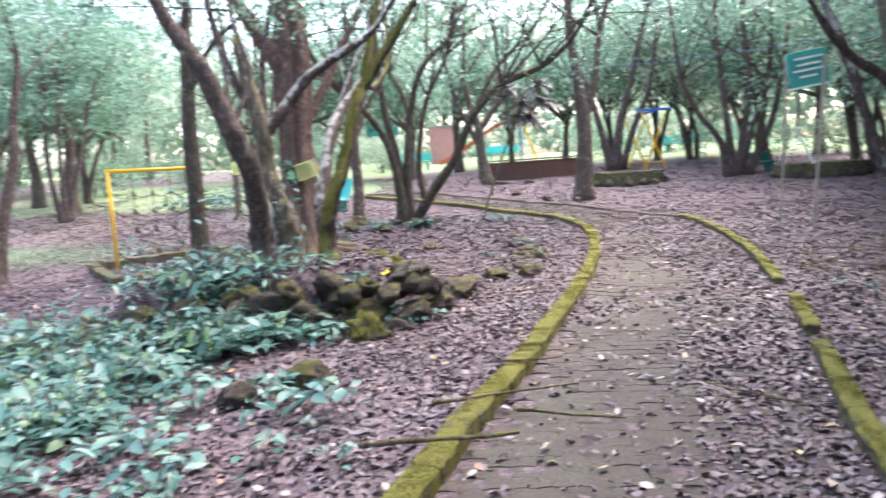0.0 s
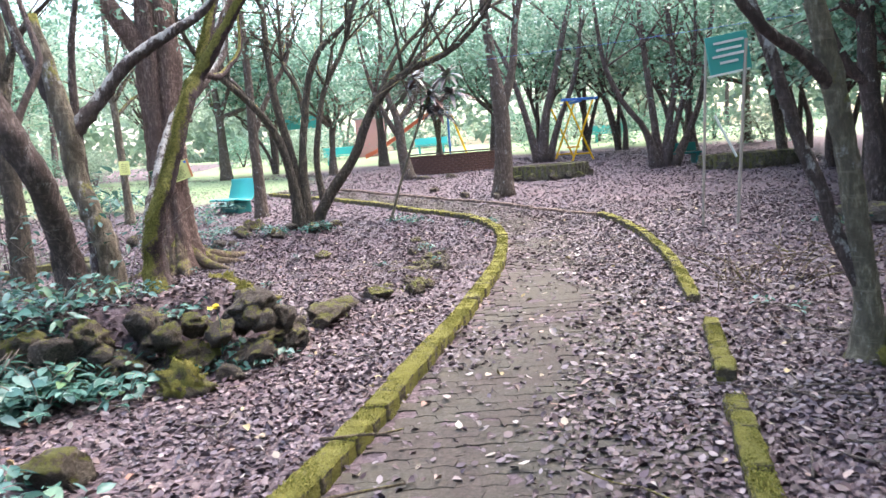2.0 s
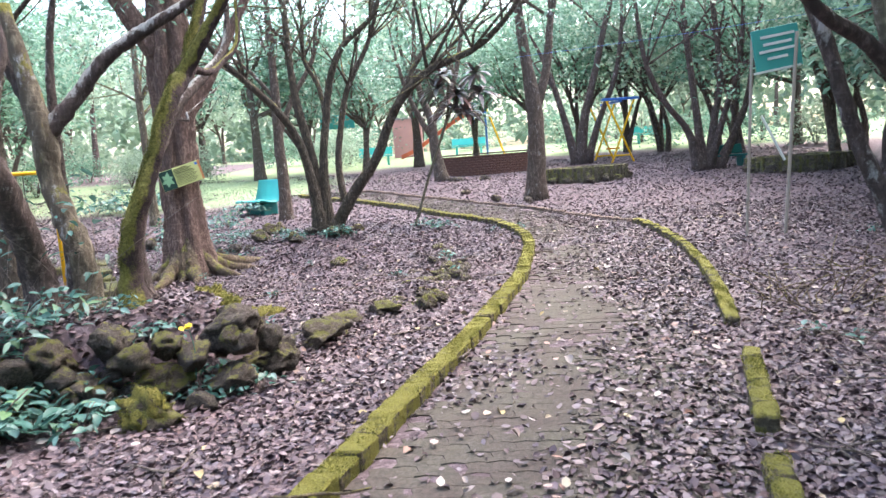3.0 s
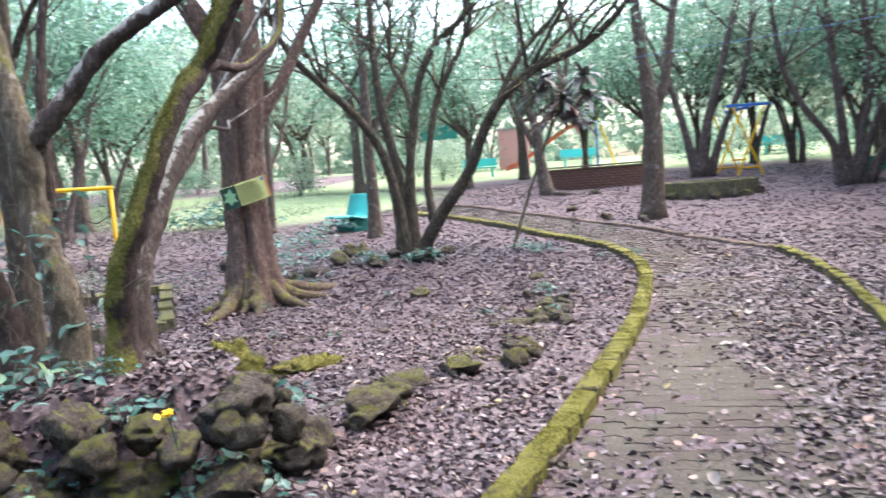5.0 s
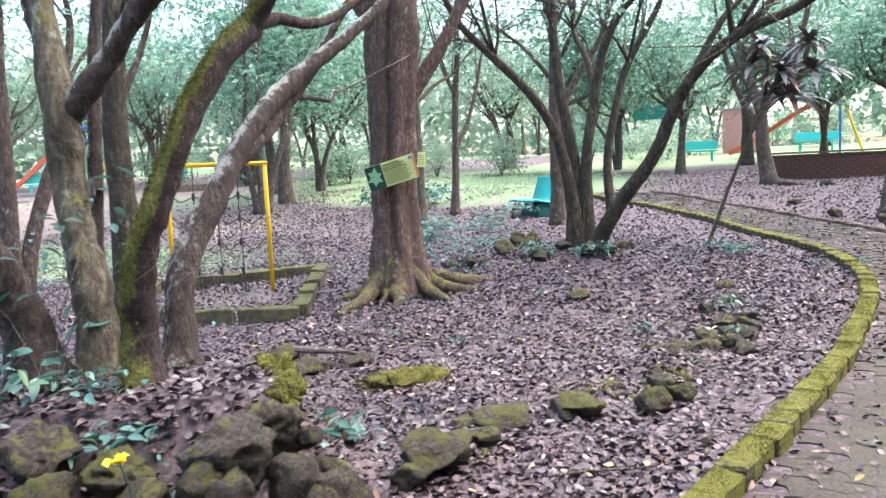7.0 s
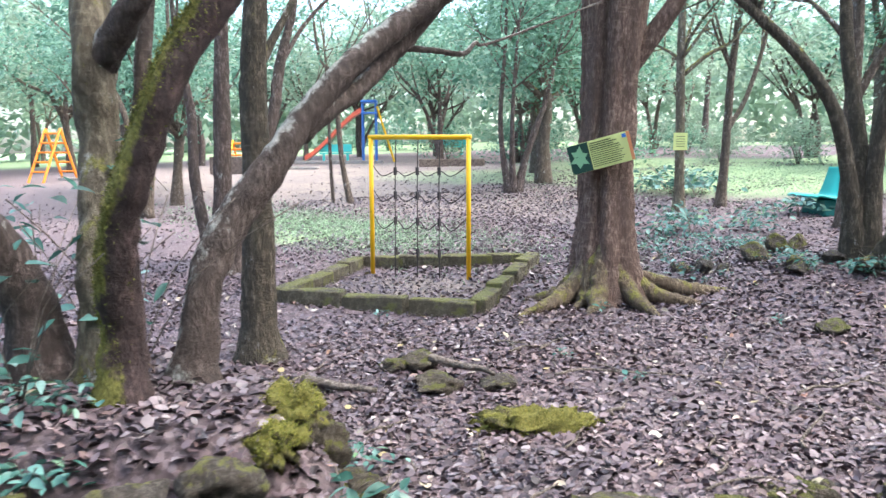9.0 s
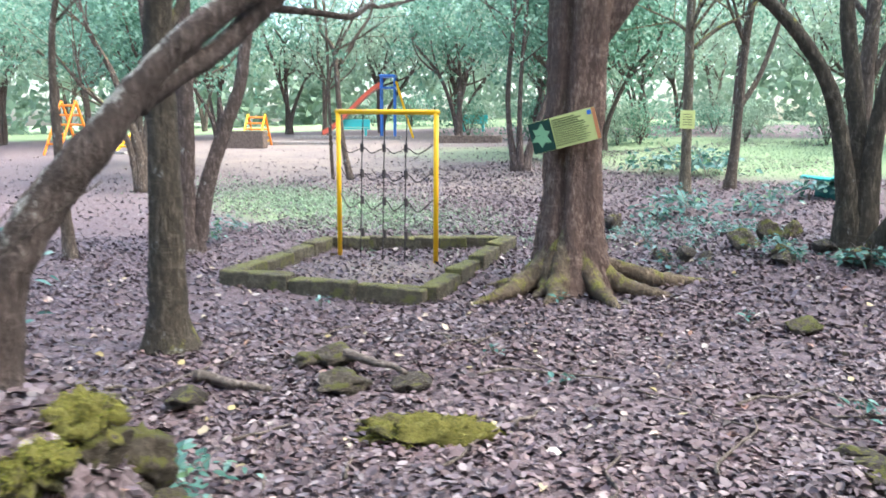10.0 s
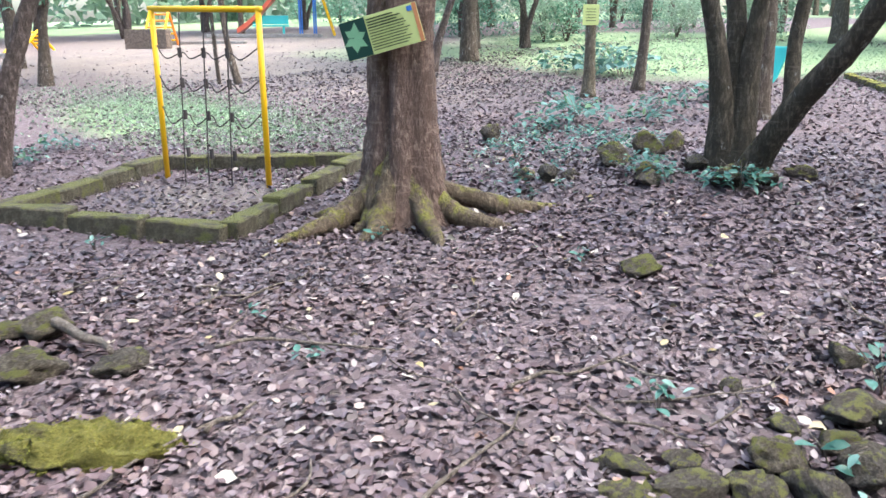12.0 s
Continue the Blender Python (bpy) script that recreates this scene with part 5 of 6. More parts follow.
# low sprouts in the stone-edged bed behind the great tree
r = np.random.default_rng(67)
a_, d_ = r.uniform(0, 6.28, 150), np.sqrt(r.random(150))
sx0, sy0 = -3.75 + 1.15 * d_ * np.cos(a_), 16.6 + 1.0 * d_ * np.sin(a_)
tuft_x, tuft_y = np.repeat(sx0, 5) + r.normal(0, 0.035, 750), np.repeat(sy0, 5) + r.normal(0, 0.035, 750)
tuft = np.column_stack([tuft_x, tuft_y, height(tuft_x, tuft_y) + r.uniform(0.02, 0.1, 750)])
tagged(new("ground_cover", blades_mesh("ground_cover", M_WEED, tuft, r.uniform(0.04, 0.08, 750), 0.4, r, 0.46)), "tiny greyish-green sprouts in the leaf fall", "plants", kind="stuff")
# a tangle of dead brown brush beside the kerb
for cx, cy, cnt in ((4.4, 9.3, 34), (5.6, 10.6, 26)):
    brush = thing("brush_pile", "low tangle of dead brown twigs beside the path", "twigs", pose(cx, cy, ground_at(cx, cy)))
    for i in range(cnt):
        a, e = rng.normal(0, 0.32, 2), rng.normal(0, 0.3, 2)
        h = rng.uniform(0.05, 0.34)
        limb("twig", [(a[0], a[1], -0.02, 0.006), (a[0] + e[0] * 0.5, a[1] + e[1] * 0.5, h * 0.7, 0.005), (a[0] + e[0] * 1.2, a[1] + e[1] * 1.2, h, 0.002)], M_ROOT, brush, sides=5, per=3, seed=i)
# leafy suckers round the trunks on the mound
weed_kinds.append((None, None))
r = np.random.default_rng(66)
n_ = 15
zz_ = r.uniform(0.15, 1.0, n_)
weed_kinds[-1] = (blades_mesh("leaves", M_WEED, np.stack([r.normal(0, 0.05, n_) + 0.12 * zz_, r.normal(0, 0.1, n_), zz_], 1), r.uniform(0.08, 0.15, n_), 0.4, r, 0.45), weed_stems(66, 0.7))
for x, y, s in [(-1.25, 7.85, 0.9), (-1.75, 7.8, 0.8), (-1.3, 8.3, 1.1), (-1.9, 8.3, 0.9), (-2.4, 8.2, 1.0), (-2.9, 8.0, 1.0), (-0.45, 7.75, 0.5), (-3.6, 9.0, 0.9)]:
    weed(x, y, 5, s, "thin leafy sucker shoot beside tree trunks")
fl = thing("wild_flower", "small yellow flower on a thin stem over the stones", "flower", pose(-0.3, 7.5, 0.2))
limb("stem", [(0, 0, -0.05, 0.004), (0.02, -0.02, 0.15, 0.003), (0.01, -0.05, 0.3, 0.003)], M_WEED, fl, sides=5)
r = np.random.default_rng(1)
part("petals", leaves_mesh("petals", M_FLOWER, np.array([0.01, -0.05, 0.31]) + r.normal(0, 0.014, (9, 3)), np.full(9, 0.05), 0.5, r, 0.7), None, fl)


# the strap-leaved plant on a thin bent stem
co = thing("cordyline", "dark strap-leaved cordyline on a thin bent bare stem", "plant", pose(0.1, 16.9, ground_at(0.1, 16.9)))
limb("stem", [(0, 0, -0.05, 0.03), (0.28, 0.02, 0.75, 0.025), (0.6, 0.02, 1.55, 0.022), (0.95, 0.02, 2.3, 0.02)], M_BARK_OLIVE, co, sides=8)
limb("stem", [(0.6, 0.02, 1.55, 0.025), (0.75, 0.1, 2.0, 0.022), (0.8, 0.1, 2.6, 0.02)], M_BARK_OLIVE, co, sides=8)


def rosette(cx, cy, cz, n, ln, seed):
    r = np.random.default_rng(seed)
    v, f = [], []
    for i in range(n):
        a, el = r.uniform(0, 6.28), r.uniform(-0.1, 1.2)
        L = ln * r.uniform(0.7, 1.2)
        d = np.array([math.cos(a) * math.cos(el), math.sin(a) * math.cos(el), math.sin(el)])
        s = np.array([-math.sin(a), math.cos(a), 0]) * 0.042
        c = np.array([cx, cy, cz])
        pts = [c + d * L * t + np.array([0, 0, -0.55 * L * t * t]) for t in (0, 0.35, 0.7, 1.0)]
        k = len(v)
        for p, w in zip(pts, (0.4, 1.0, 0.8, 0.05)):
            v += [tuple(p - s * w), tuple(p + s * w + np.array([0, 0, 0.006]))]
        f += [(k + 2 * j, k + 2 * j + 1, k + 2 * j + 3, k + 2 * j + 2) for j in range(3)]
    return mesh_of("leaves", v, f, M_CORDYLINE, True)


for x, y, z, s in [(0.95, 0.02, 2.3, 1), (0.7, 0.1, 2.65, 2), (1.35, 0.0, 2.3, 3), (0.85, 0.2, 2.05, 4), (1.3, 0.1, 2.65, 5), (1.1, -0.1, 1.95, 6), (0.6, 0.1, 2.45, 7)]:
    part("leaves", rosette(x, y, z, 34, 0.5, s), None, co)


# ---- benches ----
def moulded_bench(at, label, mat, length=0.95):
    """A moulded bench in one curve of seat and back on two block feet; it faces local -x."""
    t = thing("bench", label, "bench", at)
    prof = [(-0.44, 0.40), (-0.36, 0.44), (-0.14, 0.40), (0.08, 0.37), (0.20, 0.42), (0.28, 0.60), (0.35, 0.80), (0.38, 0.92)]
    q = spline(prof, 4)
    v, f = [], []
    for yy in (-length / 2, length / 2):
        for th in (0, -0.035):
            for i, (a, b) in enumerate(q):
                d = q[min(i + 1, len(q) - 1)] - q[max(0, i - 1)]
                d = d / np.linalg.norm(d)
                v.append((a + d[1] * -th, yy, b + d[0] * th))
    n = len(q)
    A, B, C, D = 0, n, 2 * n, 3 * n
    for i in range(n - 1):
        f += [(A + i, A + i + 1, C + i + 1, C + i), (B + i, D + i, D + i + 1, B + i + 1), (A + i, B + i, B + i + 1, A + i + 1), (C + i, C + i + 1, D + i + 1, D + i)]
    f += [(A, C, D, B), (A + n - 1, B + n - 1, D + n - 1, C + n - 1)]
    part("seat", mesh_of("seat", v, f, mat, True), None, t)
    part("pedestal", box(0.46, length * 0.78, 0.34, pose(0.02, 0, 0.17), 0.05), M_GREEN, t, "dark teal pedestal")
    return t


moulded_bench(pose(-4.15, 21.2, ground_at(-4.15, 21.2) - 0.05, 0, 0, 56) @ Matrix.Scale(0.95, 4), "moulded turquoise bench beside a tree trunk", M_TURQ)


def plank_bench(x, y, yaw, label, mat, w=1.5):
    t = thing("bench", label, "bench", pose(x, y, ground_at(x, y), 0, 0, yaw), "park benches")
    part("seat", box(w, 0.42, 0.07, pose(0, 0, 0.44), 0.015), mat, t)
    part("backrest", box(w, 0.06, 0.36, pose(0, 0.2, 0.68, -10), 0.02), mat, t)
    for s in (-1, 1):
        part("leg", box(0.1, 0.36, 0.42, pose(s * w * 0.36, 0, 0.21), 0.015), mat, t)
    return t


plank_bench(-4.25, 39.7, 8, "turquoise park bench before the play slide", M_TURQ, 1.6)
plank_bench(0.0, 44.5, 0, "turquoise park bench far across the lawn", M_TURQ, 1.8)
plank_bench(9.1, 42.0, 0, "turquoise park bench far across the lawn", M_TURQ, 1.7)
plank_bench(8.1, 25.0, 10, "dark green bench beside a many-stemmed tree", M_GREEN, 0.85).scale = (1, 1, 0.72)
plank_bench(-29.0, 34.0, 40, "turquoise park bench at the edge of the play area", M_TURQ, 1.4)
plank_bench(-28.6, 26.6, 60, "turquoise park bench behind the red slide", M_TURQ, 1.5)
plank_bench(17.5, 30, -20, "turquoise park bench among far trees", M_TURQ, 1.5)

# ---- round brick planter, low stone rings ----
pl = thing("planter", "low round planter of dark red brick with pale coping", "planter", pose(1.3, 30.7, ground_at(1.3, 30.0) - 0.05))
brick_me = [block_mesh("brick", 0.23, 0.11, 0.075, M_BRICK, 30 + i) for i in range(3)]
rng = np.random.default_rng(5)
for row in range(8):
    n = 52
    for i in range(n):
        a = 2 * math.pi * (i + 0.5 * (row % 2)) / n
        ob = new("brick", brick_me[rng.integers(3)])
        ob.parent = pl
        ob.matrix_basis = pose(1.9 * math.cos(a), 1.9 * math.sin(a), 0.045 + 0.083 * row, 0, 0, math.degrees(a) + 90)
bm = bmesh.new()
bmesh.ops.create_cone(bm, cap_ends=True, segments=48, radius1=1.86, radius2=1.86, depth=0.62, matrix=Matrix.Translation((0, 0, 0.31)))
part("fill", bm, soil, pl, "earth fill")
ring = bmesh.new()
bmesh.ops.create_cone(ring, cap_ends=False, segments=48, radius1=2.0, radius2=2.0, depth=0.05, matrix=Matrix.Translation((0, 0, 0.72)))
bmesh.ops.create_cone(ring, cap_ends=False, segments=48, radius1=1.82, radius2=1.82, depth=0.05, matrix=Matrix.Translation((0, 0, 0.72)))
ring.verts.ensure_lookup_table()
bmesh.ops.bridge_loops(ring, edges=[e for e in ring.edges if e.is_boundary and e.verts[0].co.z > 0.73 and e.verts[1].co.z > 0.73])
part("coping", ring, M_KERB_DULL, pl)

for x, y, rx, ry, h, label in [(4.0, 24.2, 1.0, 0.75, 0.3, "low mossy stone platform under a tree"), (9.2, 23.0, 1.15, 0.65, 0.32, "low mossy stone wall beside a bench")]:
    w = thing("stone_platform", label, "stone wall", pose(x, y, ground_at(x, y)))
    for row in range(3):
        n = 22
        for i in range(n):
            a = 2 * math.pi * (i + 0.5 * (row % 2)) / n
            ob = new("stone_block", bed_blocks[rng.integers(5)])
            ob.parent = w
            ob.matrix_basis = pose(rx * math.cos(a), ry * math.sin(a), 0.05 + h / 3 * row, 0, 0, math.degrees(math.atan2(ry * math.cos(a), -rx * math.sin(a))))
    bm = bmesh.new()
    bmesh.ops.create_cone(bm, cap_ends=True, segments=24, radius1=1, radius2=0.97, depth=h, matrix=Matrix.Diagonal((rx, ry, 1, 1)) @ Matrix.Translation((0, 0, h / 2)))
    part("fill", bm, soil, w)

for cx, cy, rx, ry in [(4.0, 24.2, 1.1, 0.85), (9.2, 23.0, 1.25, 0.75)]:
    for i in range(16):
        a = 2 * math.pi * i / 16 + rng.normal(0, 0.1)
        stone(cx + rx * math.cos(a), cy + ry * math.sin(a), rng.uniform(0.3, 0.5), rng.uniform(0.26, 0.4), rng.uniform(0.2, 0.36), rng.random() < 0.7)

# ---- sign boards ----
sb_ = thing("sign_board", "faded teal notice board on two weathered posts", "sign", pose(5.45, 13.65, ground_at(5.45, 13.65)))
sb_board = part("board", box(0.68, 0.03, 0.56, pose(0.1, -0.02, 2.5, 0, -8, 14), 0.006), M_BOARD, sb_)
part("border", box(0.70, 0.02, 0.03, pose(0.1, -0.03, 2.22, 0, -8, 14), 0.004), M_WHITE, sb_board, "pale border strip")
for k, (w, z) in enumerate([(0.5, 2.66), (0.42, 2.56), (0.54, 2.47), (0.3, 2.37)]):
    part("lettering", box(w, 0.006, 0.035, pose(0.1, -0.05, z + 0.01, 0, -8, 14), 0.001), M_WHITE, sb_board, "unreadable pale lettering")
part("post", rod((-0.36, 0, -0.15), (-0.2, 0.02, 2.75), 0.022), M_POST, sb_)
part("post", rod((0.12, -0.1, -0.15), (0.38, 0.02, 2.7), 0.024), M_POST, sb_)
part("brace", rod((-0.12, 0.0, 1.62), (0.16, -0.05, 1.0), 0.018), M_WHITE, sb_)

SRT, SRB, SLB = Vector((-2.417, 13.204, 1.70)), Vector((-2.374, 13.256, 1.437)), Vector((-2.813, 12.909, 1.287))
sx, sy = (SRB - SLB), (SRT - SRB)
W, H = sx.length, sy.length
ux = sx.normalized()
uy = (sy - ux * sy.dot(ux)).normalized()
uz = ux.cross(uy)
mid = (SLB + SRT) / 2 + uz * 0.05
sm = Matrix((ux, uy, uz)).transposed().to_4x4()
sm.translation = mid
ts = thing("plant_sign", "lime and dark green printed sign tied to a large tree", "sign", sm)
ts_board = part("board", box(W, H, 0.012, None, 0.002), M_LIME, ts)
part("picture", box(W * 0.33, H - 0.004, 0.003, pose(-W * 0.335, 0, 0.0085), 0), M_SIGN_DARK, ts_board, "dark photograph of leaves")
part("strip", box(W * 0.05, H - 0.004, 0.003, pose(W * 0.475, 0, 0.0085), 0), M_SIGN_EDGE, ts_board, "orange edge strip")
part("emblem", box(0.035, 0.035, 0.003, pose(W * 0.41, H * 0.38, 0.009), 0), M_BLUE, ts_board, "small blue emblem")
for k in range(6):
    an = math.radians(15 + k * 61)
    L = 0.115 if k % 2 else 0.09
    c = Vector((-W * 0.34 + 0.04 * math.cos(an), 0.005 + 0.055 * math.sin(an), 0.0115))
    v = [c + Vector((math.cos(an) * L / 2, math.sin(an) * L / 2, 0)), c + Vector((-math.sin(an) * 0.03, math.cos(an) * 0.03, 0.001)), c - Vector((math.cos(an) * L / 2, math.sin(an) * L / 2, 0)), c - Vector((-math.sin(an) * 0.03, math.cos(an) * 0.03, -0.001))]
    part("leaf_print", mesh_of("leaf_print", v, [(0, 1, 2, 3)], M_SIGN_LEAF, False), None, ts_board)
for k in range(12):
    big_line = k < 4
    zz = H * (0.40 - 0.072 * k)
    w = (0.2, 0.25, 0.22, 0.27)[k] if big_line else 0.30 - 0.02 * (k % 3)
    part("lettering", box(w, 0.009 if big_line else 0.006, 0.002, pose(-W * 0.15 + w / 2, zz, 0.0085), 0), M_INK, ts_board, "unreadable dark lettering")
part("tie", rod((-W * 0.45, H * 0.42, -0.01), (-W * 0.2, H * 0.46, -0.03), 0.004), M_ROPE, ts)

ys = thing("tree_label", "small yellow sign tied to a slender tree", "sign", pose(-6.27, 19.98, 1.72, 90, 0, 52))
ys_board = part("board", box(0.26, 0.32, 0.012, None, 0.003), M_LIME, ys)
for k in range(5):
    part("lettering", box(0.16, 0.01, 0.002, pose(0, 0.09 - 0.045 * k, 0.008), 0), M_INK, ys_board, "unreadable dark lettering")

# ---- play equipment ----
sw = thing("swing_frame", "yellow cross-braced swing frame with a blue top beam", "swing", pose(5.9, 30.0, ground_at(5.9, 30.0), 0, 0, 12))
for yy in (0, 1.9):
    part("leg", rod((-0.42, yy, -0.05), (0.5, yy, 2.15), 0.035), M_YELLOW, sw)
    part("leg", rod((0.42, yy, -0.05), (-0.5, yy, 2.15), 0.035), M_YELLOW, sw)
    part("brace", rod((-0.3, yy, 0.25), (0.3, yy, 0.25), 0.025), M_YELLOW, sw)
part("beam", box(1.35, 0.1, 0.09, pose(0, 0, 2.17), 0.02), M_BLUE, sw)
part("beam", box(0.1, 2.0, 0.08, pose(0, 0.95, 2.1), 0.02), M_BLUE, sw)
part("seat", box(0.45, 0.2, 0.05, pose(0, 0.95, 0.5), 0.01), M_ORANGE, sw)
for s in (-0.2, 0.2):
    part("chain", rod((s, 0.95, 0.5), (s * 0.8, 0.95, 2.1), 0.012, 6), M_POST, sw)


def play_slide(at, label, rise, run, ladder, chute, top):
    """A chute with raised sides, a platform on posts and a ladder."""
    t = thing("slide", label, "slide", at)
    n = 12
    v, f = [], []
    for i in range(n + 1):
        s = i / n
        x = -run * s
        z = rise * (1 - (3 * s * s - 2 * s ** 3) * 0.45 - 0.55 * s) + 0.18
        for yy, dz in ((-0.3, 0.16), (-0.28, 0), (0.28, 0), (0.3, 0.16), (0.34, 0.16), (0.3, -0.05), (-0.3, -0.05), (-0.34, 0.16)):
            v.append((x, yy, z + dz))
    for i in range(n):
        for k in range(8):
            a, b = i * 8 + k, i * 8 + (k + 1) % 8
            f.append((a, b, b + 8, a + 8))
    part("chute", mesh_of("chute", v, f, chute, False), None, t)
    part("platform", box(0.7, 0.7, 0.08, pose(0.35, 0, rise + 0.1), 0.02), top, t)
    part("roof", box(0.75, 0.75, 0.12, pose(0.35, 0, rise + 0.62), 0.05), top, t)
    for sx_ in (0.05, 0.65):
        for sy_ in (-0.3, 0.3):
            part("post", rod((sx_, sy_, -0.05), (sx_, sy_, rise + 0.6), 0.035), top, t)
    for s in (-0.22, 0.22):
        part("rail", rod((1.5, s, -0.05), (0.7, s, rise + 0.4), 0.035), ladder, t)
    for k in range(6):
        q = (k + 0.7) / 6.5
        part("rung", rod((1.5 - 0.8 * q, -0.22, (rise + 0.4) * q), (1.5 - 0.8 * q, 0.22, (rise + 0.4) * q), 0.025), ladder, t)
    return t


play_slide(pose(0.4, 41.4, ground_at(0.4, 41.4), 0, 0, 4), "long red playground slide beyond the brick planter", 1.95, 3.6, M_YELLOW, M_RED, M_BLUE)
play_slide(pose(-27.9, 27.6, ground_at(-27.9, 27.6), 0, 0, 50), "red playground slide with yellow ladder and blue top", 2.15, 2.6, M_YELLOW, M_RED, M_BLUE)
hut = thing("hut", "faded red hut wall beyond the trees", "hut", pose(-3.4, 46, ground_at(-3.4, 46)))
part("wall", box(1.6, 0.3, 2.1, pose(0, 0, 1.05), 0.02), M_PINK, hut)
part("roof", box(1.9, 1.2, 0.1, pose(0, 0.4, 2.15), 0.02), M_CONCRETE, hut)
hut2 = thing("banner", "turquoise banner hung among far trees", "banner", pose(-5.2, 36, 3.3))
part("cloth", box(1.5, 0.02, 0.6, None, 0.004), M_TURQ, hut2)
part("cord", rod((-0.75, 0, 0.3), (-2.6, 0, 0.9), 0.01, 5), M_ROPE, hut2)


def rung_arch(x, y, yaw, label, rail, rung, h):
    t = thing("climbing_ladder", label, "climbing frame", pose(x, y, ground_at(x, y), 0, 0, yaw))
    for s in (-0.35, 0.35):
        part("rail", rod((-0.7, s, -0.05), (0, s, h), 0.045), rail, t)
        part("rail", rod((0.9, s, -0.05), (0, s, h), 0.045), rung, t)
    for k in range(5):
        q = (k + 1) / 5.5
        part("rung", rod((-0.7 + 0.7 * q, -0.35, h * q), (-0.7 + 0.7 * q, 0.35, h * q), 0.035), rung, t)
        part("rung", rod((0.9 - 0.9 * q, -0.35, h * q), (0.9 - 0.9 * q, 0.35, h * q), 0.035), rail, t)
    return t


rung_arch(-29.0, 14.8, -60, "orange climbing ladder in the play area", M_ORANGE, M_ORANGE, 1.9)
rung_arch(-27.0, 21.2, -45, "orange and yellow low climbing arch", M_ORANGE, M_YELLOW, 1.25)
rung_arch(-29.0, 17.3, -60, "yellow low climbing arch in the play area", M_YELLOW, M_YELLOW, 0.7)
for x, y, w, yaw, h in [(-28.5, 26.2, 5.0, 42, 0.16), (-26.6, 22.8, 3.0, 40, 0.14), (-28.0, 15.6, 3.0, 20, 0.14), (-21.5, 27.5, 2.6, 40, 0.3), (-26.5, 20.5, 1.8, 30, 0.7)]:
    tagged(part("concrete_kerb", box(w, 0.3, h, pose(0, 0, h / 2), 0.03), M_KERB_DULL if h > 0.2 else M_CONCRETE, None), "low weathered concrete edging in the play area", "kerb").matrix_basis = pose(x, y, ground_at(x, y) - 0.02, 0, 0, yaw)
wire = thing("wire", "thin blue cord strung between trees", "wire")
limb("cord", [(2.2, 20, 3.5, 0.003), (5.0, 17, 3.3, 0.003), (8.2, 13.9, 3.2, 0.003)], M_BLUE, wire, sides=5)


# ---- woods all round ----
def wood_kind(seed, mat, leaf, stems, tall, spread, clumps, size):
    """A background tree, built once and copied."""
    r = np.random.default_rng(seed)
    t = thing("tree", "leafy woodland tree with a dark slender trunk", "tree", group="woodland trees")
    tips = []
    for s in range(stems):
        lean = r.normal(0, 0.4, 2) if stems > 1 else r.normal(0, 0.15, 2)
        h = tall * r.uniform(0.45, 0.6)
        p0 = r.normal(0, 0.08, 2) * (stems > 1)
        r0 = 0.16 / math.sqrt(stems) * r.uniform(0.8, 1.2)
        pts = [(p0[0], p0[1], -0.2, r0 * 1.5), (p0[0] + lean[0] * 0.3, p0[1] + lean[1] * 0.3, h * 0.3, r0), (lean[0] * 0.8 + r.normal(0, .15), lean[1] * 0.8, h * 0.65, r0 * 0.8), (lean[0] * 1.8, lean[1] * 1.8, h, r0 * 0.6)]
        limb("trunk", pts, mat, t, sides=8, per=4, lump=0.12, seed=seed + s)
        for k in range(5):
            a = r.uniform(0, 6.28)
            st = np.array(pts[2 + k % 2][:3])
            e = st + np.array([math.cos(a) * spread * r.uniform(.4, .9), math.sin(a) * spread * r.uniform(.4, .9), r.uniform(0.2, 0.5) * tall])
            m = (st + e) / 2 + r.normal(0, 0.25, 3)
            limb("limb", [(*st, r0 * 0.55), (*m, r0 * 0.38), (*e, r0 * 0.15)], mat, t, sides=6, per=4, seed=seed + k)
            tips += [e, m + np.array([0, 0, 0.4])]
    part("crown", crown_mesh("crown", leaf, tips, r, clumps, 17, (spread * 0.34, spread * 0.34, 0.6), size * 1.12, 0.6, 2.0), None, t)
    return t


kinds = [wood_kind(101, M_BARK_DARK, M_LEAF, 1, 7.5, 2.3, 150, 0.2), wood_kind(103, M_BARK_DARK, M_LEAF, 4, 6.0, 2.2, 150, 0.19), wood_kind(105, M_BARK, M_LEAF_PALE, 2, 7.0, 2.4, 160, 0.2),
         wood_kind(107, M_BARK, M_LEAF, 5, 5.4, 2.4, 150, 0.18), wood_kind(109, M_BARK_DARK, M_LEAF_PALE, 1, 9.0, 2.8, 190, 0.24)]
hazy_kinds = [k for k in kinds if any(c.name.startswith("crown") and c.data.materials[0] == M_LEAF_PALE for c in k.children)] or kinds
dense = [wood_kind(201, M_BARK_DARK, M_LEAF, 3, 6.5, 2.4, 230, 0.2), wood_kind(203, M_BARK, M_LEAF, 1, 7.5, 2.4, 230, 0.21), wood_kind(205, M_BARK_DARK, M_LEAF_PALE, 4, 6.0, 2.6, 225, 0.2), wood_kind(207, M_BARK, M_LEAF, 2, 5.6, 2.3, 225, 0.19)]
# the built ones stand behind the start of the walk
for i, k in enumerate(kinds + dense):
    k.matrix_basis = pose(-22 + 5.5 * i, -9 - (i % 2) * 3, ground_at(-22 + 5.5 * i, -10))
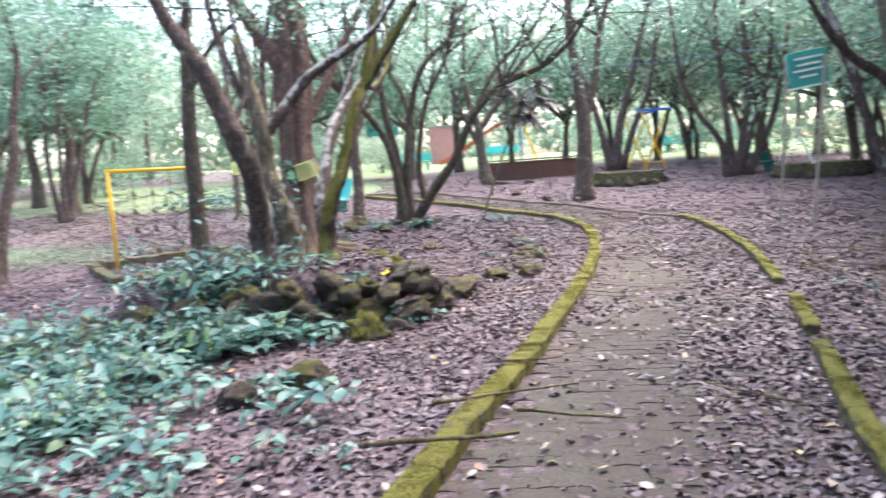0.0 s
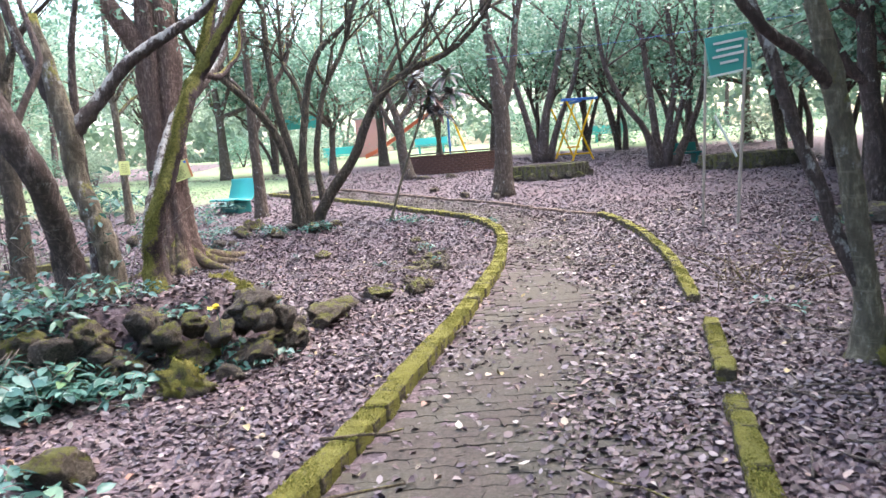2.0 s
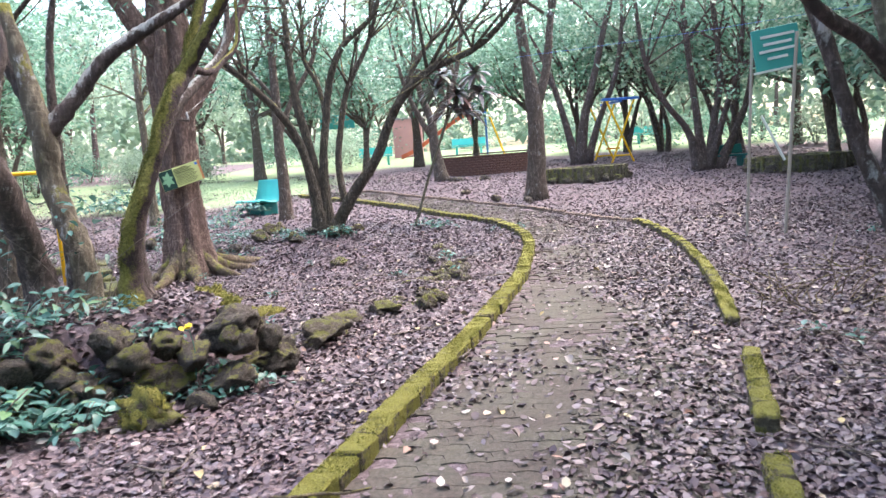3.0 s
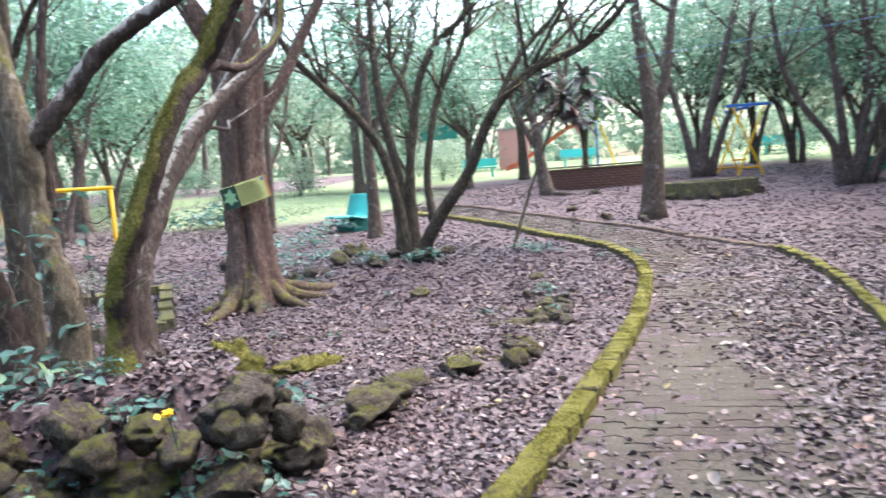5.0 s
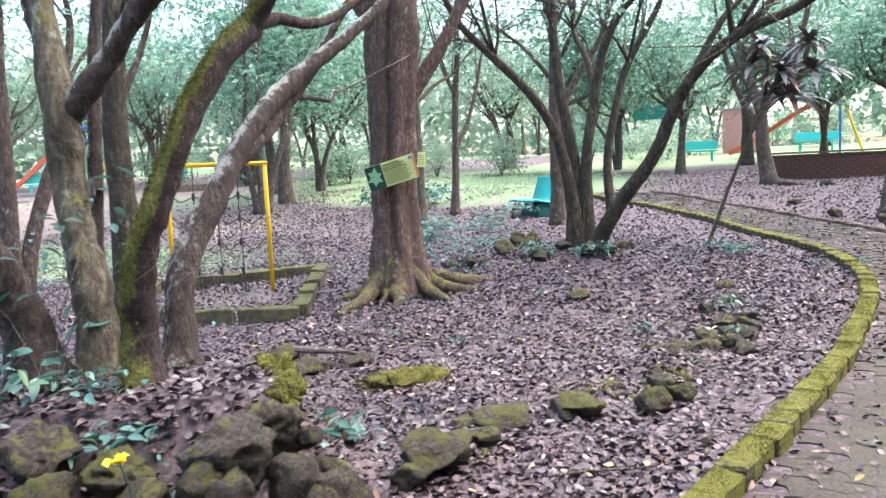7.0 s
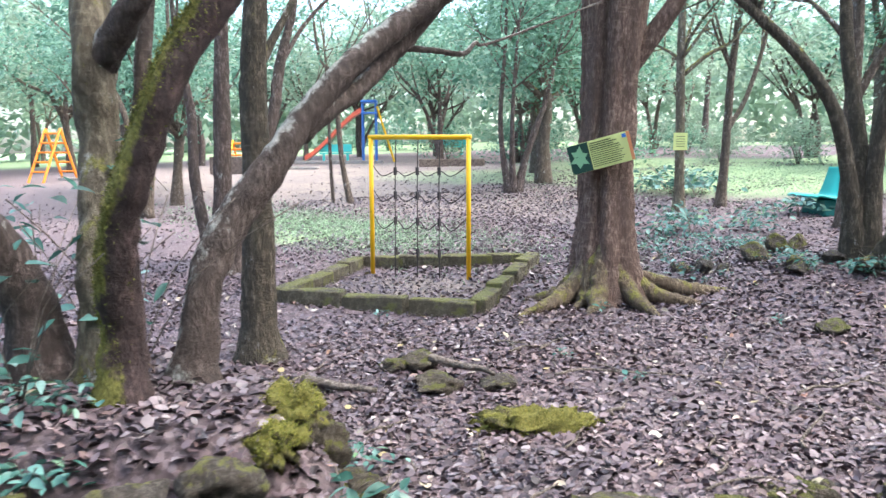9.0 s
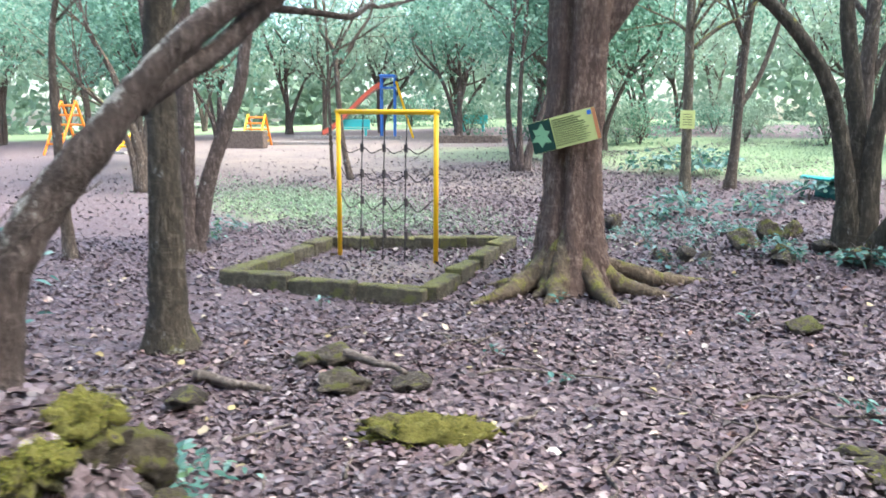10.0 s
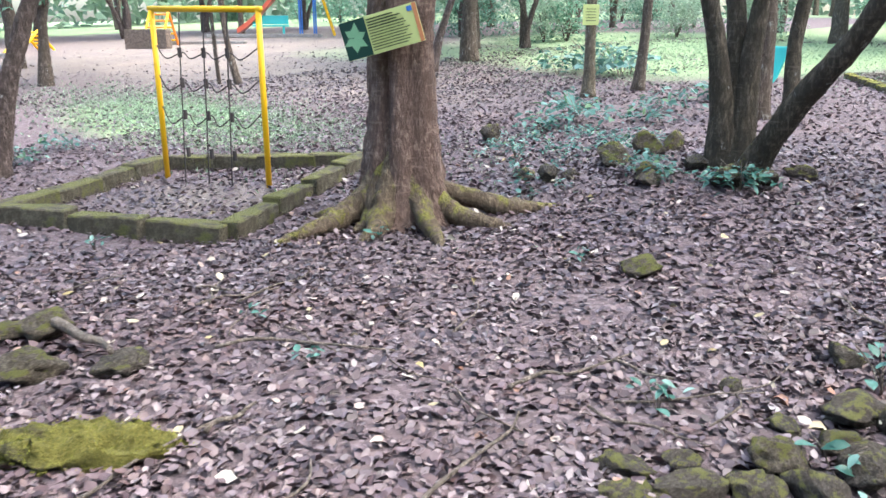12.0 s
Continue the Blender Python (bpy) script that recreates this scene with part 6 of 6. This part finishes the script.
# trees beside and behind the walk; the nearest are added out of view, their crowns over the path to shade its right
# side
for x, y, k, s in [(7.4, 3.4, 0, 1.3), (9.5, 8.6, 1, 1.05), (5.2, -1.5, 2, 1.0), (12.5, 10.5, 0, 1.0), (8.2, 5.6, 3, 1.25), (7.0, 8.7, 1, 1.3), (6.6, 2.2, 2, 1.3), (5.6, 0.6, 0, 1.35), (9.2, 12.2, 0, 0.95), (11.5, 15.5, 3, 1.0), (13.5, 19.5, 2, 1.0), (10.5, 18.2, 1, 0.95), (15.0, 14.5, 1, 1.0)]:
    copy_thing(dense[k], pose(x, y, ground_at(x, y), 0, 0, 77 * x) @ Matrix.Scale(s, 4))
for x, y, k, s in [(-14.8, 27.5, 0, 0.95), (-12.9, 23.5, 1, 1.0), (-16.0, 14.2, 3, 0.85), (-16.0, 26.5, 1, 1.0), (-24.5, 29.5, 0, 1.1), (-21.5, 15.0, 1, 1.0),
                   (-3.5, 32.5, 3, 0.95), (-1.8, 36.0, 1, 1.0), (2.9, 35.5, 3, 1.0), (5.0, 36.5, 0, 1.0), (-6.5, 35.5, 2, 1.0), (8.0, 34.0, 2, 1.0), (9.5, 28.5, 0, 1.0), (0.5, 39.0, 3, 0.9), (-8.0, 33.5, 1, 1.1), (-12.0, 37.5, 2, 1.1)]:
    copy_thing(dense[k], pose(x, y, ground_at(x, y), 0, 0, 53 * x) @ Matrix.Scale(s, 4))
for x, y, k, s in [(-33, 12, 0, 1.1), (-35, 17, 3, 1.2), (-34.5, 22.5, 2, 1.2), (-36, 27, 0, 1.2), (-31.5, 9, 3, 1.0), (-33, 31, 2, 1.2), (-39, 14, 2, 1.2), (-39, 20, 0, 1.2), (-29, 33, 2, 1.1), (-18.5, 34, 2, 1.1), (-20.5, 30.5, 2, 1.0), (9.6, 31.5, 0, 1.0), (12.6, 32.5, 1, 1.0), (6.9, 35.8, 0, 1.1), (11.5, 36.5, 2, 1.1), (9.8, 15.2, 0, 0.9), (12.0, 13.2, 2, 0.9), (10.6, 20.8, 2, 0.95), (12.4, 17.2, 0, 1.0), (12.2, 22.5, 1, 1.0), (10.9, 24.6, 3, 1.0), (14.6, 17.6, 0, 1.0), (14.5, 24.0, 0, 1.0), (16.8, 20.5, 2, 1.0), (12.5, 27.5, 2, 1.0), (17.0, 16.0, 3, 1.0), (15.6, 28.0, 1, 1.0), (19.0, 24.0, 0, 1.0), (11.2, 11.6, 3, 0.9), (18.5, 12.5, 2, 1.0), (20.0, 18.0, 1, 1.0)]:
    copy_thing(dense[k], pose(x, y, ground_at(x, y), 0, 0, 91 * x) @ Matrix.Scale(s, 4))
rng = np.random.default_rng(55)
spots = [(o.location.x, o.location.y) for o in list(scene.objects) if o.name.startswith('tree') and o.parent is None]
old = len(spots)
for i in range(2600):
    a, d = rng.uniform(0, 2 * math.pi), math.sqrt(rng.uniform(12 ** 2, 58 ** 2))
    x, y = math.cos(a) * d, 9 + math.sin(a) * d
    gap = 2.6 + d * 0.045
    if any(math.hypot(x - p, y - q) < gap for p, q in spots):
        continue
    # clearings: path, lawn, play area, swings
    if on_path(np.array([x]), np.array([y]))[0] or ((x + 8) / 5) ** 2 + ((y - 27) / 7) ** 2 < 1 or ((x + 24) / 8) ** 2 + ((y - 22) / 7) ** 2 < 1 or ((x + 9) / 6) ** 2 + ((y - 14.5) / 3.5) ** 2 < 1:
        continue
    if -2.5 < x < 6.8 and 22 < y < 33 or -6 < x < 1.5 and 36 < y < 46 or -7 < x < -1 and 15 < y < 30 or math.hypot(x - 5.5, y - 13.6) < 4.5 or 5 < x < 9 and 19 < y < 40 and rng.random() < 0.6:
        continue
    if x < -3 and -8 < y < 17 and x > -20:
        continue
    spots.append((x, y))
    if len(spots) > old + 85:
        break
for x, y in spots[old:]:
    d = math.hypot(x, y - 9)
    # from 30 m out only the paled crowns, haze painted into the leaves
    pick = kinds if d < 30 else hazy_kinds
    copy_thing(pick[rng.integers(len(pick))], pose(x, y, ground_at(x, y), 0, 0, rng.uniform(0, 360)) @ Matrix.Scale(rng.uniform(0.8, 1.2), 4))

shrubs = []
for i in range(2):
    r = np.random.default_rng(300 + i)
    t = thing("shrub", "rounded pale green shrub on the lawn", "shrub", pose(20 + 4 * i, -6, ground_at(20, -6)), "lawn shrubs")
    for k in range(5):
        a_ = r.uniform(0, 6.28)
        limb("stem", [(0, 0, -0.1, 0.03), (0.2 * math.cos(a_), 0.2 * math.sin(a_), 0.5, 0.02), (0.5 * math.cos(a_), 0.5 * math.sin(a_), 1.0, 0.008)], M_BARK_DARK, t, sides=5, per=3)
    tip = [(r.normal(0, .5), r.normal(0, .5), r.uniform(.2, 1.2)) for _ in range(12)]
    part("crown", crown_mesh("crown", (M_LEAF_PALE, M_LEAF)[i], tip, r, 70, 20, (0.35, 0.35, 0.25), 0.14, 0.2, -0.1), None, t)
    shrubs.append(t)
rng = np.random.default_rng(56)
for i in range(70):
    a_, d_ = rng.uniform(0.0, 3.0), rng.uniform(27, 50)
    x, y = d_ * math.cos(a_), 8 + d_ * math.sin(a_)
    if -5 < x < 5 and y < 45 and rng.random() < 0.7 or x < -12 and y < 28:
        continue
    copy_thing(shrubs[rng.integers(2)], pose(x, y, ground_at(x, y), 0, 0, rng.uniform(0, 360)) @ Matrix.Scale(rng.uniform(0.7, 1.5), 4))

# far belt of woodland, one thicket past the last trees, with bright haze put into its leaf colour
r = np.random.default_rng(90)
n = 7000
a = r.uniform(0, 2 * math.pi, n)
d = r.uniform(60, 76, n)
cen = np.stack([np.cos(a) * d, 9 + np.sin(a) * d, 1.2 + r.uniform(0, 1, n) ** 0.8 * (11.5 + 2.5 * np.sin(a * 9) + 2 * np.sin(a * 23))], 1)
p = np.repeat(cen, 10, 0) + r.normal(0, 0.7, (n * 10, 3))
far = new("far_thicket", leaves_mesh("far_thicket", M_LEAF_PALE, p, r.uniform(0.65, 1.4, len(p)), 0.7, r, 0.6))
tagged(far, "belt of woodland closing the view, haze painted into pale leaves", "woodland", kind="stuff")

# ---- grass and leaf fall ----
r = np.random.default_rng(14)
def scatter(n, sx_, sy_, cx, cy):
    return np.stack([cx + r.normal(0, sx_, n), cy + r.normal(0, sy_, n)], 1)
g = np.vstack([scatter(16000, 2.4, 0.8, -9.7, 14.6), scatter(12000, 2.6, 3.0, -8.5, 27), scatter(7000, 4, 2.5, -14, 31)])
gp_ = np.column_stack([g, height(g[:, 0], g[:, 1]) + 0.02])
tagged(new("grass", leaves_mesh("grass", M_GRASS, gp_, r.uniform(0.03, 0.08, len(gp_)), 0.9, r, 0.16)), "thin pale grass on the clearing", "grass", kind="stuff")


def litter(n, lo, hi, keep, size, name, mat, label, tilt=0.3, lift=0.01, oval=False):
    xy = np.stack([r.uniform(lo[0], hi[0], n), r.uniform(lo[1], hi[1], n)], 1)
    xy = xy[keep(xy[:, 0], xy[:, 1])]
    z = height(xy[:, 0], xy[:, 1]) + np.abs(r.normal(0, lift, len(xy))) + 0.006
    me = leaves_mesh(name, mat, np.column_stack([xy, z]), r.uniform(*size, len(xy)), tilt, r, 0.66, 0.34, oval)
    return tagged(new(name, me), label, "fallen leaves", kind="stuff")


def patchy(x, y):
    """How thick the leaves lie: thick on the soil, drifts on the paving."""
    w = np.sin(x * 2.1 + 0.8 * np.sin(y * 1.3)) + np.sin(y * 0.9 + x) + 0.8 * np.sin(3.1 * y - 2.0 * x)
    mid = (line_x(L_LINE, y) + line_x(R_LINE, y)) / 2
    drift = np.clip(0.27 + 0.2 * np.clip((y - 6.5) / 3, 0, 1) + 0.16 * w + 0.5 * np.clip((x - mid - 0.05) / 0.5, -0.6, 1.0), 0.05, 0.95)
    side_ = np.clip(0.78 + 0.17 * w, 0.34, 1) * (1 - 0.45 * np.exp(-((x + 4.6) / 0.8) ** 2 - ((y - 12.6) / 0.8) ** 2))
    return np.where(on_path(x, y), drift, side_)


def thin_out(x, y):
    dist = np.hypot(x - 1.8, np.maximum(0, np.abs(y - 5.5) - 4.0))
    return (r.uniform(0, 1, len(x)) < patchy(x, y) * np.clip(1.25 - dist * 0.075, 0.12, 1))


def close_by(x, y):
    return (x > -3.2) & (x < 4.6) & (y > 3.2) & (y < 13.6)


def lawn_part(x, y):
    return ((x + 8.5) / 4.5) ** 2 + ((y - 27.5) / 5.5) ** 2 < 1


litter(118000, (-3.2, 3.2), (4.6, 13.6), thin_out, (0.024, 0.064), "leaf_litter", M_LITTER_NEAR, "thick fall of mauve-brown dry leaves", oval=True)
litter(400000, (-8.5, -3.0), (8.5, 17.5), lambda x, y: thin_out(x, y) & ~close_by(x, y), (0.032, 0.066), "leaf_litter", M_LITTER, "thick fall of mauve-brown dry leaves")
litter(125000, (-14, 13.0), (12, 34.0), lambda x, y: ~lawn_part(x, y) & (r.uniform(0, 1, len(x)) < np.where(on_path(x, y), 0.25, 0.8) * np.clip(1.2 - np.hypot(x, y - 13) * 0.035, 0.1, 1)), (0.045, 0.085), "leaf_litter", M_LITTER, "thinner far fall of mauve-brown dry leaves")
litter(24000, (-28, 7), (-7, 28), lambda x, y: r.uniform(0, 1, len(x)) < np.clip(1.2 + (x + 5) * 0.07, 0.06, 1), (0.045, 0.085), "leaf_litter", M_LITTER, "sparse dry leaves over the play area")
litter(1900, (-6, 2.5), (6, 16), lambda x, y: r.uniform(0, 1, len(x)) < 0.8, (0.045, 0.08), "pale_leaf_litter", M_LITTER_RARE, "scattered pale and yellow fallen leaves", 0.3, 0.02, True)

# ---- kerbs and paving of the walk ----
kl = thing("kerb_left", "winding kerb of moss-covered blocks beside the path", "kerb", kind="structure")
rng = np.random.default_rng(61)
kerb_run(kl, L_LINE, 0.235, mossy_blocks, rng, wob=0.8)
kr = thing("kerb_right", "broken winding kerb of moss-covered blocks beside the path", "kerb", kind="structure")
near_r = R_LINE[R_LINE[:, 1] < 15.6]
kerb_run(kr, near_r, 0.235, narrow_blocks, rng, skip=lambda x, y: 7.75 < y < 8.85 or 6.05 < y < 6.4)
kerb_run(kr, R_LINE[R_LINE[:, 1] >= 15.6], 0.29, dull_blocks, rng, lift=-0.01)

# fluffy moss on the kerbs
r = np.random.default_rng(62)
fluff = []
for line, lo, hi in ((L_LINE, 3.0, 15.5), (R_LINE, 3.4, 13.0)):
    y = r.uniform(lo, hi, 42000)
    half = 0.085 if line is L_LINE else 0.066
    x = line_x(line, y) + r.uniform(-half, half, len(y))
    keep = np.sin(y * 5.3) + np.sin(y * 2.1 + x * 30) + r.normal(0, 0.8, len(y)) > (-0.5 if line is L_LINE else 0.1)
    if line is R_LINE:
        keep &= ~((y > 7.7) & (y < 8.9)) & ~((y > 6.0) & (y < 6.45))
    x, y = x[keep], y[keep]
    off = np.abs(x - line_x(line, y))
    fluff.append(np.column_stack([x, y, height(x, y) + 0.103 - np.where(off > half - 0.02, (off - half + 0.02) * 1.6, 0) + r.normal(0, 0.004, len(x))]))
fluff = np.vstack(fluff)
tagged(new("kerb_moss", leaves_mesh("kerb_moss", M_TUFT, fluff, r.uniform(0.005, 0.013, len(fluff)), 0.9, r, 0.5)), "fluffy yellow-green moss on the path kerbs", "moss", kind="stuff")


def paver_mesh(seed):
    """A zigzag paver with chamfered upper edge."""
    L, W, zg = 0.2352, 0.1184, 0.017
    out = [(-L / 2, -W / 2), (-L / 4, -W / 2 + zg), (0, -W / 2), (L / 4, -W / 2 + zg), (L / 2, -W / 2), (L / 2 + zg, 0), (L / 2, W / 2), (L / 4, W / 2 + zg), (0, W / 2), (-L / 4, W / 2 + zg), (-L / 2, W / 2), (-L / 2 + zg, 0)]
    n = len(out)
    k = lambda s: [(x * s, y * s) for x, y in out]
    v = [(x, y, 0.0) for x, y in k(0.99)] + [(x, y, -0.0015) for x, y in k(0.998)] + [(x, y, -0.04) for x, y in k(0.998)]
    f = [tuple(range(n))]
    for a in (0, n):
        f += [(a + n + i, a + n + (i + 1) % n, a + (i + 1) % n, a + i) for i in range(n)]
    return v, f


pv, pf = paver_mesh(0)
pave = thing("path_paving", "worn grey zigzag concrete pavers of a garden path", "path", kind="structure")
paver = mesh_of("paver", pv, pf, M_PAVER, False)
rng = np.random.default_rng(70)
cells = []
for i in range(-40, 40):
    for j in range(0, 232):
        x, y = i * 0.236 + 0.118 * (j % 2), 1.4 + j * 0.119
        if y < 26 and on_path(np.array([x]), np.array([y]))[0] and on_path(np.array([x + 0.12]), np.array([y]))[0] and on_path(np.array([x - 0.12]), np.array([y]))[0]:
            cells.append((x, y))
near = [c for c in cells if 4.0 < c[1] < 8.2][:300]
rest = [c for c in cells if c not in set(near)]
for x, y in near:
    ob = new("paver", paver)
    ob.parent = pave
    ob.matrix_basis = pose(x, y, ground_at(x, y) + 0.003 + rng.normal(0, 0.0016), rng.normal(0, 0.6), rng.normal(0, 0.6), rng.normal(0, 0.7))
V, Fc = [], []
for x, y in rest:
    k = len(V)
    z = ground_at(x, y) + 0.003 + rng.normal(0, 0.0016)
    V += [(a + x, b + y, c + z) for a, b, c in pv]
    Fc += [tuple(q + k for q in f) for f in pf]
tagged(part("pavers", mesh_of("pavers", V, Fc, M_PAVER, False), None, pave), kind="stuff")
